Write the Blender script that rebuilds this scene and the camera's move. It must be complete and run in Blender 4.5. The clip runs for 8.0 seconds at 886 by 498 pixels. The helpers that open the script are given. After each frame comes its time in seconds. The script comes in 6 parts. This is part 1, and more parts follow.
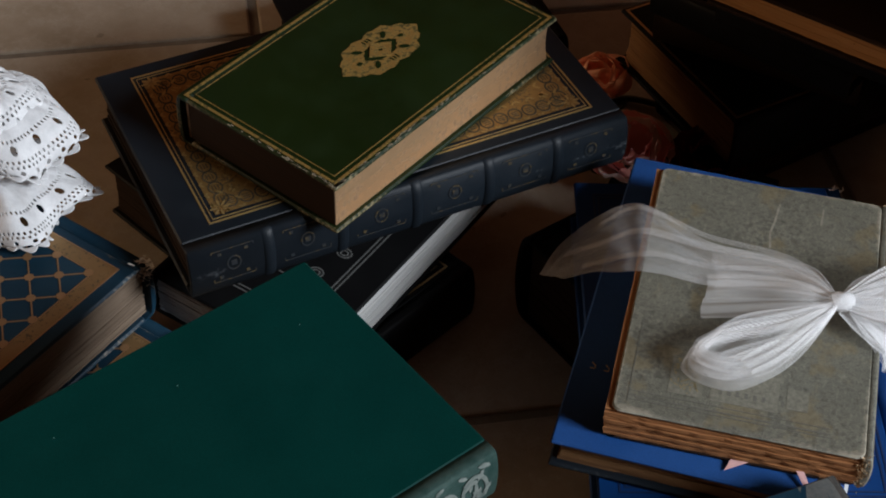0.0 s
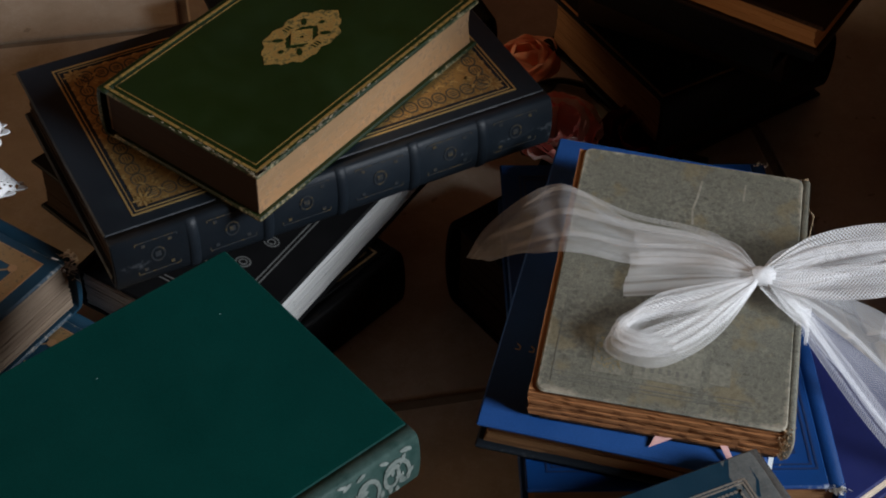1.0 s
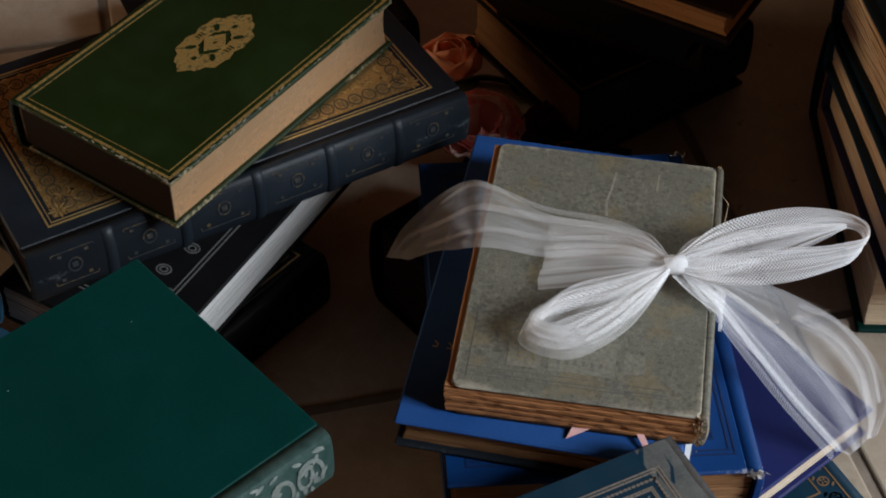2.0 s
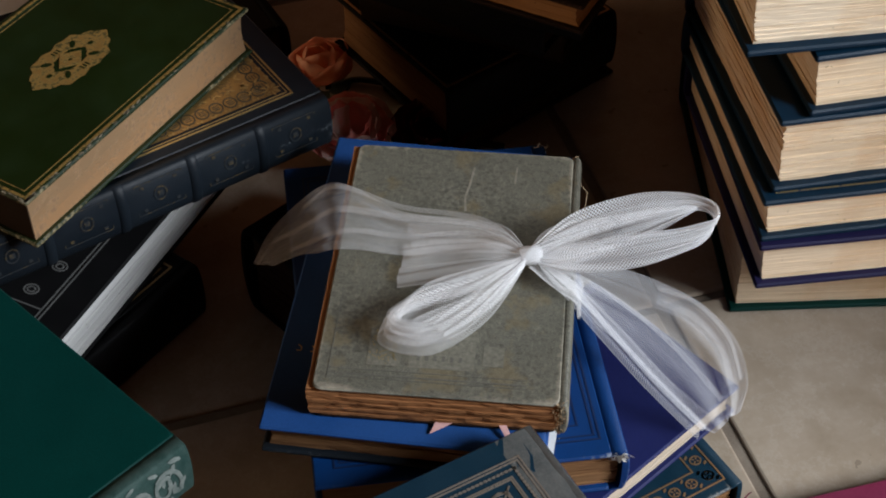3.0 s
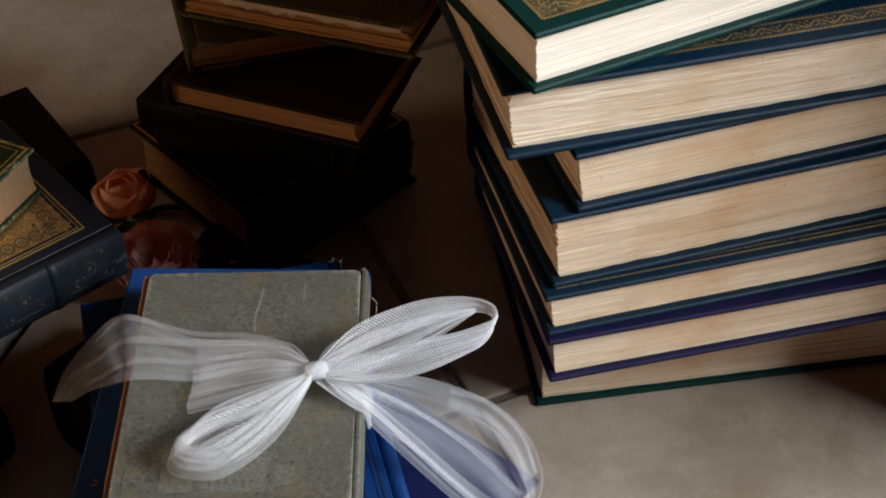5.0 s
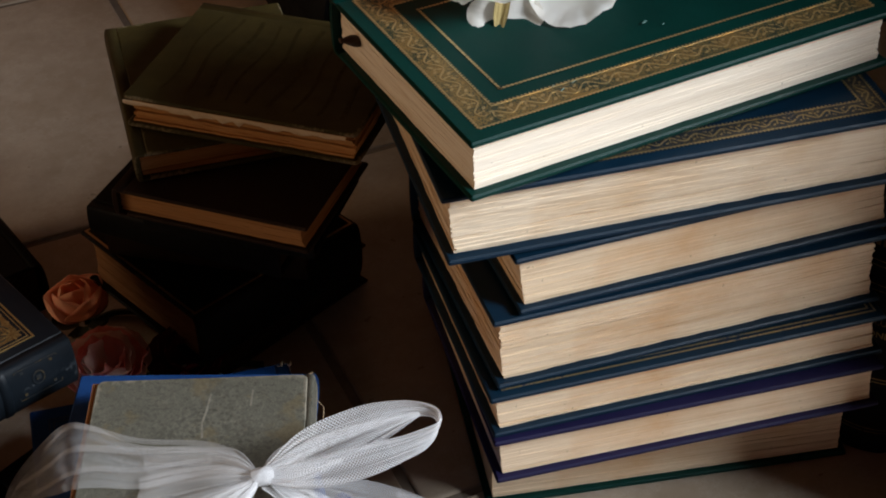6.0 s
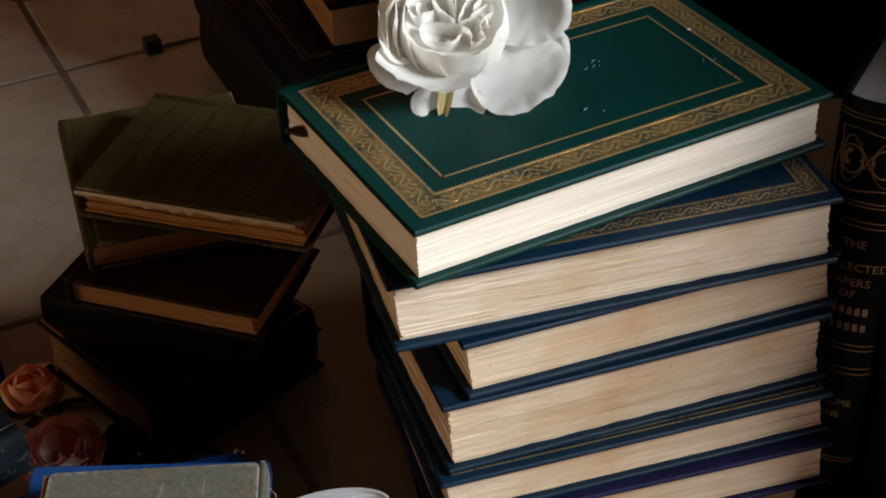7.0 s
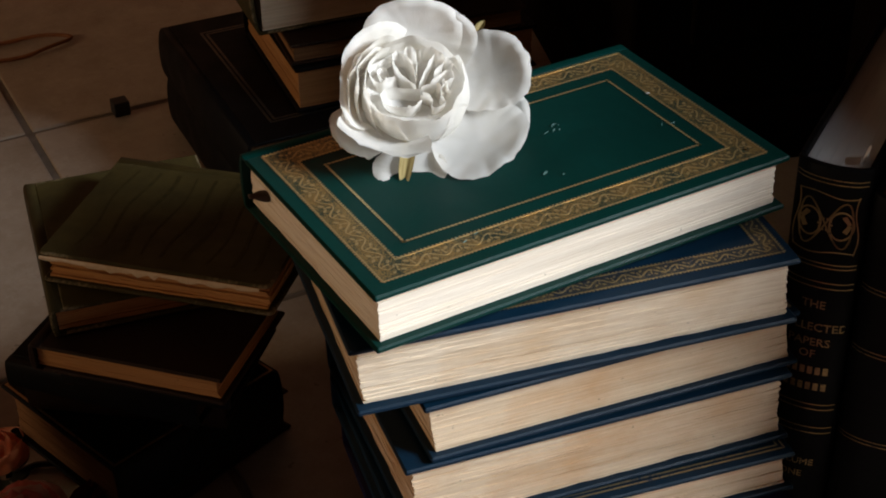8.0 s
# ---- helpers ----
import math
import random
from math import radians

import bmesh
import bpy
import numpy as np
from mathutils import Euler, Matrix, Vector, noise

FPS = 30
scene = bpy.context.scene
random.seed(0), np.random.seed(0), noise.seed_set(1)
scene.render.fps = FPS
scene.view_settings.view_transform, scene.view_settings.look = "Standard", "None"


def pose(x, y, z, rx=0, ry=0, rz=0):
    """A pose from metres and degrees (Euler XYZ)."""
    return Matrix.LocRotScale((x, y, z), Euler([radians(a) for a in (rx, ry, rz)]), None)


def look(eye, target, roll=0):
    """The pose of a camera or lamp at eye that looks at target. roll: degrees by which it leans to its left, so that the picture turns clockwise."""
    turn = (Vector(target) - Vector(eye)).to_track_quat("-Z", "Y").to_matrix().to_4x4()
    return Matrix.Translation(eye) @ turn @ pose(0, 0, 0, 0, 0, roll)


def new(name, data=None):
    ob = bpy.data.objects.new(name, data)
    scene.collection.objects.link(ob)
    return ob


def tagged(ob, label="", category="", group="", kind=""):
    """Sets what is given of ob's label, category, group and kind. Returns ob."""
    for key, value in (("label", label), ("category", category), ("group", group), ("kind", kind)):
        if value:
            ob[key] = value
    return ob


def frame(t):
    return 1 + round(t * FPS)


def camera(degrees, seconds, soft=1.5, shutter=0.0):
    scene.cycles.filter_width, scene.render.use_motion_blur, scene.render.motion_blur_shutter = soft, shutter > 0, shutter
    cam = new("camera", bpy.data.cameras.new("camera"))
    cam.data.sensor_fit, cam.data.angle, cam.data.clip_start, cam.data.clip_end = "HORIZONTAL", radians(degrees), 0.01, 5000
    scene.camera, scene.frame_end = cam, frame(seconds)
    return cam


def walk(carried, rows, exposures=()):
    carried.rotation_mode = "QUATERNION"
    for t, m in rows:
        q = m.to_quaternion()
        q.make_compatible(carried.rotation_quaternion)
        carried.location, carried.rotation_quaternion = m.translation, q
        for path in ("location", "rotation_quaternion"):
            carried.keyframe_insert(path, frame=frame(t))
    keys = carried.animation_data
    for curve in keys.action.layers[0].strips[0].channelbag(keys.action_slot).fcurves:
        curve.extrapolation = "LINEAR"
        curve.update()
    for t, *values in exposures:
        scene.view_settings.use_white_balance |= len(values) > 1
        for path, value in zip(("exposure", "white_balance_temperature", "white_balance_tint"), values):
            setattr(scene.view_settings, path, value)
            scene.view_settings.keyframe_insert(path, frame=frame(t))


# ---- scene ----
cam = camera(31.4, 8.0, soft=1.9)
PATH = [
    (0, (-0.066, -0.532, 0.668), (-0.289, 0.862, -0.75), 1.9),
    (0.5, (-0.056, -0.53, 0.666), (-0.253, 0.859, -0.76), 1.8),
    (1, (-0.047, -0.53, 0.667), (-0.222, 0.861, -0.76), 1.7),
    (2.5, (-0.003, -0.529, 0.669), (-0.108, 0.872, -0.755), 0.2),
    (3, (0.018, -0.53, 0.671), (-0.044, 0.873, -0.752), -0.3),
    (3.5, (0.037, -0.532, 0.672), (0.013, 0.875, -0.749), -0.8),
    (4, (0.055, -0.533, 0.676), (0.066, 0.887, -0.733), -1.4),
    (4.5, (0.065, -0.534, 0.679), (0.111, 0.918, -0.695), -1.5),
    (6, (0.084, -0.542, 0.696), (0.204, 1.02, -0.547), -1.2),
    (6.5, (0.093, -0.541, 0.701), (0.235, 1.046, -0.507), -1.3),
    (7, (0.098, -0.545, 0.706), (0.256, 1.069, -0.465), -1.4),
    (7.5, (0.101, -0.547, 0.71), (0.279, 1.09, -0.426), -1.3),
    (8, (0.104, -0.548, 0.713), (0.3, 1.101, -0.402), -1.1),
]
walk(cam, [(t, look(eye, target, roll)) for t, eye, target, roll in PATH])

# ---- world, window light, exposure ----
scene.view_settings.exposure = 0.0
world = bpy.data.worlds.new("sky")
scene.world = world
world.use_nodes = True
sky = world.node_tree.nodes.new("ShaderNodeTexSky")
sky.sky_type, sky.sun_disc = "NISHITA", False
sky.sun_elevation, sky.sun_rotation = radians(40), radians(250)
world.node_tree.links.new(sky.outputs[0], world.node_tree.nodes["Background"].inputs[0])
world.node_tree.nodes["Background"].inputs[1].default_value = 0.08


def window_lamp(name, at, to, width, height, watts, colour):
    data = bpy.data.lights.new(name, "AREA")
    data.shape, data.size, data.size_y = "RECTANGLE", width, height
    data.energy, data.color = watts, colour
    lamp = new(name, data)
    lamp.matrix_world = look(at, to)
    return lamp


# the windows' openings, in the room's own plan, which lies askew to the camera's
YAW = 19.7
ROOM = pose(0, 0, 0, 0, 0, YAW)
W0, W1, WZ0, WZ1, WALL_S, WALL_E, WALL_W = 1.35, 2.50, 1.08, 2.08, -1.55, 2.9, -2.4
# the west opening is made up, to hold a warm fill from the left
V0W, V1W, VZ0, VZ1 = 0.10, 1.20, 0.40, 1.30
LAMP = Vector(((W0 + W1) / 2, WALL_S - 0.02, (WZ0 + WZ1) / 2))
LAMP_W = Vector((WALL_W - 0.02, (V0W + V1W) / 2, (VZ0 + VZ1) / 2))
window_lamp("window_daylight", ROOM @ LAMP, ROOM @ (LAMP + Vector((-0.4, 1, -0.42))), W1 - W0 - 0.1, WZ1 - WZ0 - 0.1, 189, (0.87, 0.93, 1.0))
# orange fill lamp, added to brighten left-facing sides and the floor roses
window_lamp("shaded_window_daylight", ROOM @ LAMP_W, ROOM @ (LAMP_W + Vector((1, -0.25, -0.25))), V1W - V0W - 0.1, VZ1 - VZ0 - 0.1, 12, (1.0, 0.66, 0.34))


# ---- materials ----
def node(nt, kind, **values):
    n = nt.nodes.new(kind)
    for key, value in values.items():
        n.inputs[key.replace("_", " ")].default_value = value
    return n


def base(name):
    m = bpy.data.materials.new(name)
    m.use_nodes = True
    nt = m.node_tree
    return m, nt, nt.nodes["Principled BSDF"]


def coords(nt, scale=(1, 1, 1)):
    tc = nt.nodes.new("ShaderNodeTexCoord")
    mp = nt.nodes.new("ShaderNodeMapping")
    mp.inputs["Scale"].default_value = scale
    nt.links.new(tc.outputs["Object"], mp.inputs["Vector"])
    return mp.outputs[0]


def noise_tex(nt, vec, scale, detail=4.0, rough=0.6):
    n = nt.nodes.new("ShaderNodeTexNoise")
    n.inputs["Scale"].default_value, n.inputs["Detail"].default_value, n.inputs["Roughness"].default_value = scale, detail, rough
    nt.links.new(vec, n.inputs["Vector"])
    return n.outputs["Fac"]


def ramp(nt, fac, a, b, lo=0.3, hi=0.7):
    r = nt.nodes.new("ShaderNodeValToRGB")
    r.color_ramp.elements[0].position, r.color_ramp.elements[1].position = lo, hi
    r.color_ramp.elements[0].color, r.color_ramp.elements[1].color = (*a, 1), (*b, 1)
    nt.links.new(fac, r.inputs[0])
    return r.outputs[0]


def mix(nt, fac, a, b, blend="MIX"):
    n = nt.nodes.new("ShaderNodeMix")
    n.data_type, n.blend_type = "RGBA", blend
    for value, i in ((fac, 0), (a, 6), (b, 7)):
        if isinstance(value, bpy.types.NodeSocket):
            nt.links.new(value, n.inputs[i])
        elif i == 0:
            n.inputs[0].default_value = value
        else:
            n.inputs[i].default_value = (*value, 1)
    return n.outputs[2]


def maths(nt, op, a, b=0.0):
    n = nt.nodes.new("ShaderNodeMath")
    n.operation = op
    for value, i in ((a, 0), (b, 1)):
        if isinstance(value, bpy.types.NodeSocket):
            nt.links.new(value, n.inputs[i])
        else:
            n.inputs[i].default_value = value
    return n.outputs[0]


def bump(nt, bsdf, height, strength, distance):
    b = nt.nodes.new("ShaderNodeBump")
    b.inputs["Strength"].default_value, b.inputs["Distance"].default_value = strength, distance
    nt.links.new(height, b.inputs["Height"])
    nt.links.new(b.outputs[0], bsdf.inputs["Normal"])


def edge_mask(nt, lo, hi, fine=500):
    """1 along the rim of a board and at its corners, broken up by noise: rubbed cloth and leather."""
    tc = nt.nodes.new("ShaderNodeTexCoord")
    sep = nt.nodes.new("ShaderNodeSeparateXYZ")
    nt.links.new(tc.outputs["Generated"], sep.inputs[0])
    ax = maths(nt, "ABSOLUTE", maths(nt, "SUBTRACT", sep.outputs[0], 0.5))
    ay = maths(nt, "ABSOLUTE", maths(nt, "SUBTRACT", sep.outputs[1], 0.5))
    far = maths(nt, "MAXIMUM", ax, ay)
    both = maths(nt, "ADD", far, maths(nt, "MULTIPLY", maths(nt, "MINIMUM", ax, ay), 0.06))
    vec = coords(nt)
    rough = maths(nt, "MULTIPLY", maths(nt, "SUBTRACT", noise_tex(nt, vec, fine, 3), 0.5), 0.06)
    big = maths(nt, "MULTIPLY", maths(nt, "SUBTRACT", noise_tex(nt, vec, 60, 2), 0.5), 0.06)
    total = maths(nt, "ADD", maths(nt, "ADD", both, rough), big)
    r = nt.nodes.new("ShaderNodeMapRange")
    r.inputs["From Min"].default_value, r.inputs["From Max"].default_value = lo, hi
    nt.links.new(total, r.inputs["Value"])
    return r.outputs[0]


def cloth(name, dark, light, rough=0.6, worn=None, lo=0.515, hi=0.545, weave=2500, relief=0.25, blotch=22, sheen=0.0, spec=0.2):
    """Book cloth or leather: two scales of variation, a fine weave or grain, rubbed rims."""
    m, nt, b = base(name)
    vec = coords(nt)
    col = ramp(nt, noise_tex(nt, vec, blotch, 5, 0.65), dark, light, 0.3, 0.72)
    fine = noise_tex(nt, vec, weave, 2, 0.5)
    col = mix(nt, 0.35, col, ramp(nt, fine, tuple(c * 0.55 for c in dark), tuple(min(1, c * 1.35) for c in light), 0.3, 0.7))
    if worn:
        col = mix(nt, edge_mask(nt, lo, hi), col, worn)
        scuff = noise_tex(nt, vec, 130, 6, 0.75)
        col = mix(nt, maths(nt, "MULTIPLY", maths(nt, "GREATER_THAN", scuff, 0.735), 0.55), col, worn)
    nt.links.new(col, b.inputs["Base Color"])
    r = ramp(nt, noise_tex(nt, vec, 45, 4), (rough - 0.09,) * 3, (rough + 0.1,) * 3)
    nt.links.new(r, b.inputs["Roughness"])
    b.inputs["Specular IOR Level"].default_value = spec
    if sheen:
        b.inputs["Sheen Weight"].default_value = sheen
    bump(nt, b, fine, relief, 0.0004)
    return m


def paper(name, light, dark, foxed=None):
    """Edges of leaves: thin lines along the block, uneven toning, foxing."""
    m, nt, b = base(name)
    lines = coords(nt, (14, 14, 1500))
    n1 = noise_tex(nt, lines, 1.0, 3, 0.6)
    n2 = noise_tex(nt, coords(nt, (5, 5, 330)), 1.0, 3, 0.6)
    big = noise_tex(nt, coords(nt), 18, 4, 0.6)
    col = ramp(nt, n1, dark, light, 0.25, 0.52)
    col = mix(nt, 0.45, col, ramp(nt, n2, dark, light, 0.3, 0.55))
    if foxed:
        col = mix(nt, maths(nt, "MULTIPLY", ramp(nt, big, (0, 0, 0), (1, 1, 1), 0.45, 0.75), 0.6), col, foxed)
    spots = noise_tex(nt, coords(nt), 260, 2)
    col = mix(nt, maths(nt, "MULTIPLY", maths(nt, "GREATER_THAN", spots, 0.74), 0.5), col, tuple(c * 0.5 for c in dark))
    nt.links.new(col, b.inputs["Base Color"])
    b.inputs["Roughness"].default_value = 0.85
    b.inputs["Specular IOR Level"].default_value = 0.2
    bump(nt, b, maths(nt, "ADD", n1, n2), 0.5, 0.0006)
    return m


def gilt(name, ground, gold=(0.55, 0.36, 0.13), wear=0.45, fine=900, rough=0.38):
    """Gold leaf pressed into the cover, rubbed through to the ground colour."""
    m, nt, b = base(name)
    vec = coords(nt)
    mask = ramp(nt, maths(nt, "ADD", maths(nt, "MULTIPLY", noise_tex(nt, vec, fine, 3), 0.6), maths(nt, "MULTIPLY", noise_tex(nt, vec, 70, 4), 0.4)),
                (0, 0, 0), (1, 1, 1), wear - 0.06, wear + 0.05)
    nt.links.new(mix(nt, mask, ground, gold), b.inputs["Base Color"])
    nt.links.new(maths(nt, "MULTIPLY", mask, 0.75), b.inputs["Metallic"])
    b.inputs["Roughness"].default_value = rough
    return m


def plain(name, a, b2, rough=0.6, scale=60, relief=0.2, spec=0.4):
    m, nt, b = base(name)
    vec = coords(nt)
    nt.links.new(mix(nt, 0.3, ramp(nt, noise_tex(nt, vec, scale, 5), a, b2), ramp(nt, noise_tex(nt, vec, scale * 14, 2), a, b2)), b.inputs["Base Color"])
    b.inputs["Roughness"].default_value = rough
    b.inputs["Specular IOR Level"].default_value = spec
    bump(nt, b, noise_tex(nt, vec, scale * 8, 3), relief, 0.0005)
    return m


def tile_material():
    m, nt, b = base("glazed_floor_tile")
    vec = coords(nt)
    info = nt.nodes.new("ShaderNodeObjectInfo")
    shift = nt.nodes.new("ShaderNodeVectorMath")
    shift.operation = "MULTIPLY_ADD"
    nt.links.new(info.outputs["Random"], shift.inputs[0])
    shift.inputs[1].default_value = (7, 3, 1)
    nt.links.new(vec, shift.inputs[2])
    vec = shift.outputs[0]
    cloud = ramp(nt, noise_tex(nt, vec, 7, 6, 0.62), (0.268, 0.205, 0.142), (0.420, 0.343, 0.264), 0.32, 0.68)
    mid = ramp(nt, noise_tex(nt, vec, 34, 5, 0.7), (0.230, 0.180, 0.125), (0.455, 0.382, 0.312), 0.3, 0.7)
    col = mix(nt, 0.4, cloud, mid)
    veins = noise_tex(nt, vec, 14, 8, 0.8)
    col = mix(nt, maths(nt, "MULTIPLY", ramp(nt, maths(nt, "ABSOLUTE", maths(nt, "SUBTRACT", veins, 0.5)), (1, 1, 1), (0, 0, 0), 0.0, 0.02), 0.18), col, (0.55, 0.5, 0.44))
    spots = noise_tex(nt, vec, 90, 2, 0.5)
    col = mix(nt, maths(nt, "MULTIPLY", maths(nt, "GREATER_THAN", spots, 0.745), 0.5), col, (0.12, 0.09, 0.06))
    nt.links.new(col, b.inputs["Base Color"])
    nt.links.new(ramp(nt, noise_tex(nt, vec, 30, 4), (0.36,) * 3, (0.55,) * 3), b.inputs["Roughness"])
    bump(nt, b, noise_tex(nt, vec, 120, 4), 0.12, 0.001)
    return m


def gray_cover_material():
    """Faded grey cloth with the ghost of a printed design: stained, creased, pale at the rims."""
    m, nt, b = base("faded_grey_cloth")
    vec = coords(nt)
    col = ramp(nt, noise_tex(nt, vec, 24, 8, 0.8), (0.060, 0.058, 0.040), (0.140, 0.131, 0.098), 0.34, 0.66)
    weave = noise_tex(nt, coords(nt, (1, 2.2, 1)), 900, 4, 0.8)
    col = mix(nt, 0.50, col, ramp(nt, weave, (0.024, 0.028, 0.020), (0.24, 0.228, 0.185), 0.32, 0.68))
    # flecks where the nap is rubbed off, and the faded print's leaves and stems
    fleck = noise_tex(nt, coords(nt, (1, 1.6, 1)), 260, 6, 0.85)
    col = mix(nt, maths(nt, "MULTIPLY", ramp(nt, fleck, (0, 0, 0), (1, 1, 1), 0.52, 0.60), 0.7), col, (0.046, 0.045, 0.033))
    pale = noise_tex(nt, coords(nt, (2.2, 1, 1)), 190, 6, 0.85)
    col = mix(nt, maths(nt, "MULTIPLY", ramp(nt, pale, (0, 0, 0), (1, 1, 1), 0.55, 0.64), 0.65), col, (0.205, 0.193, 0.150))
    vor = nt.nodes.new("ShaderNodeTexVoronoi")
    vor.feature, vor.inputs["Scale"].default_value = "SMOOTH_F1", 420
    nt.links.new(vec, vor.inputs["Vector"])
    print_mask = maths(nt, "MULTIPLY", ramp(nt, vor.outputs["Distance"], (1, 1, 1), (0, 0, 0), 0.30, 0.48), ramp(nt, noise_tex(nt, vec, 26, 3), (0, 0, 0), (1, 1, 1), 0.44, 0.62))
    col = mix(nt, maths(nt, "MULTIPLY", print_mask, 0.5), col, (0.042, 0.043, 0.034))
    tan = ramp(nt, noise_tex(nt, vec, 40, 4, 0.65), (0, 0, 0), (1, 1, 1), 0.55, 0.63)
    col = mix(nt, maths(nt, "MULTIPLY", tan, 0.45), col, (0.16, 0.120, 0.056))
    col = mix(nt, maths(nt, "MULTIPLY", edge_mask(nt, 0.502, 0.532, 260), 0.7), col, (0.36, 0.32, 0.245))
    nt.links.new(col, b.inputs["Base Color"])
    b.inputs["Roughness"].default_value = 0.62
    bump(nt, b, weave, 0.4, 0.0005)
    return m


def tulle_material(name, cover=0.34, mesh=800, streak=0.24):
    """Net: a veil of fine threads, partly see-through, that lets light pass."""
    m, nt, b = base(name)
    nt.nodes.remove(b)
    out = nt.nodes["Material Output"]
    sep = nt.nodes.new("ShaderNodeSeparateXYZ")
    weave = nt.nodes.new("ShaderNodeUVMap")
    weave.uv_map = "weave"
    tight = nt.nodes.new("ShaderNodeUVMap")
    tight.uv_map = "packed"
    near = nt.nodes.new("ShaderNodeSeparateXYZ")
    nt.links.new(tight.outputs[0], near.inputs[0])
    nt.links.new(weave.outputs[0], sep.inputs[0])
    pi = math.pi
    a = maths(nt, "SINE", maths(nt, "MULTIPLY", maths(nt, "ADD", sep.outputs[0], maths(nt, "MULTIPLY", sep.outputs[1], 1.1)), mesh * pi))
    c = maths(nt, "SINE", maths(nt, "MULTIPLY", maths(nt, "SUBTRACT", sep.outputs[0], maths(nt, "MULTIPLY", sep.outputs[1], 1.1)), mesh * pi))
    thread = maths(nt, "MAXIMUM", maths(nt, "ABSOLUTE", a), maths(nt, "ABSOLUTE", c))
    strand = ramp(nt, thread, (cover * 0.45,) * 3, (min(1.0, cover * 3.0),) * 3, 0.82, 0.985)
    # gathered folds run lengthwise and pack the threads
    long = nt.nodes.new("ShaderNodeVectorMath")
    long.operation = "MULTIPLY"
    nt.links.new(weave.outputs[0], long.inputs[0])
    long.inputs[1].default_value = (9, 130, 1)
    folds = ramp(nt, noise_tex(nt, long.outputs[0], 1.0, 5, 0.7), (1 - 0.62 * streak,) * 3, (1 + 0.95 * streak,) * 3, 0.36, 0.68)
    one = maths(nt, "MINIMUM", maths(nt, "MULTIPLY", strand, folds), 0.97)
    # gathered net: as many layers as it is drawn together
    fac = maths(nt, "SUBTRACT", 1.0, maths(nt, "POWER", maths(nt, "SUBTRACT", 1.0, one), maths(nt, "MAXIMUM", near.outputs[0], 1.0)))
    d = node(nt, "ShaderNodeBsdfDiffuse", Color=(0.93, 0.93, 0.94, 1))
    tl = node(nt, "ShaderNodeBsdfTranslucent", Color=(0.93, 0.93, 0.94, 1))
    both = node(nt, "ShaderNodeMixShader", Fac=0.4)
    nt.links.new(d.outputs[0], both.inputs[1])
    nt.links.new(tl.outputs[0], both.inputs[2])
    clear = nt.nodes.new("ShaderNodeBsdfTransparent")
    total = nt.nodes.new("ShaderNodeMixShader")
    nt.links.new(fac, total.inputs[0])
    nt.links.new(clear.outputs[0], total.inputs[1])
    nt.links.new(both.outputs[0], total.inputs[2])
    nt.links.new(total.outputs[0], out.inputs["Surface"])
    return m


def petal_material(name, inner, outer, glow=0.25, relief=0.3):
    m, nt, b = base(name)
    vec = coords(nt)
    col = ramp(nt, noise_tex(nt, vec, 45, 4), inner, outer, 0.3, 0.65)
    nt.links.new(col, b.inputs["Base Color"])
    b.inputs["Roughness"].default_value = 0.7
    b.inputs["Specular IOR Level"].default_value = 0.2
    # thin cloth: part of the light comes through
    thin = nt.nodes.new("ShaderNodeBsdfTranslucent")
    nt.links.new(col, thin.inputs["Color"])
    both = node(nt, "ShaderNodeMixShader", Fac=glow)
    nt.links.new(b.outputs[0], both.inputs[1])
    nt.links.new(thin.outputs[0], both.inputs[2])
    nt.links.new(both.outputs[0], nt.nodes["Material Output"].inputs["Surface"])
    bump(nt, b, noise_tex(nt, vec, 900, 3), relief, 0.0004)
    return m


TILE = tile_material()
GROUT = plain("sandy_grout", (0.13, 0.10, 0.075), (0.22, 0.18, 0.14), 0.9, 60)
# unseen walls: orange-brown so that their bounce warms the shade
WALL = plain("orange_brown_bounce_wall", (0.125, 0.038, 0.006), (0.170, 0.053, 0.010), 0.7, 6)
CEILING = plain("dark_beamed_ceiling", (0.045, 0.022, 0.009), (0.06, 0.030, 0.013), 0.8, 6)
WHITE_PAINT = plain("white_window_paint", (0.7, 0.68, 0.64), (0.8, 0.78, 0.74), 0.4, 20)

PAGES_WHITE = paper("cream_leaves", (0.88, 0.785, 0.655), (0.66, 0.535, 0.40))
PAGES_AGED = paper("aged_cream_leaves", (0.84, 0.705, 0.535), (0.58, 0.43, 0.275), (0.58, 0.36, 0.17))
PAGES_TAN = paper("toned_leaves", (0.82, 0.655, 0.465), (0.52, 0.355, 0.20), (0.58, 0.30, 0.11))
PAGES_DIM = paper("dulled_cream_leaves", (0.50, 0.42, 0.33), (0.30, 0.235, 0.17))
PAGES_BROWN = paper("browned_leaves", (0.24, 0.125, 0.055), (0.10, 0.045, 0.018), (0.15, 0.06, 0.02))
# brown leaves low in the piles, their shade put into a near-black colour
PAGES_SHADED = paper("shaded_brown_leaves", (0.026, 0.013, 0.006), (0.010, 0.005, 0.003))
PAGES_UMBER = paper("umber_leaves", (0.50, 0.25, 0.09), (0.24, 0.10, 0.034), (0.28, 0.11, 0.035))
PAGES_RUST = paper("rust_sprinkled_leaves", (0.30, 0.13, 0.05), (0.10, 0.036, 0.014))
PAGES_GILT = gilt("gilt_fore_edge", (0.20, 0.115, 0.06), (0.47, 0.30, 0.165), 0.43, 260, 0.55)
PAGES_DULL_GILT = gilt("dulled_gilt_edge", (0.10, 0.055, 0.025), (0.22, 0.13, 0.05), 0.5, 500, 0.55)
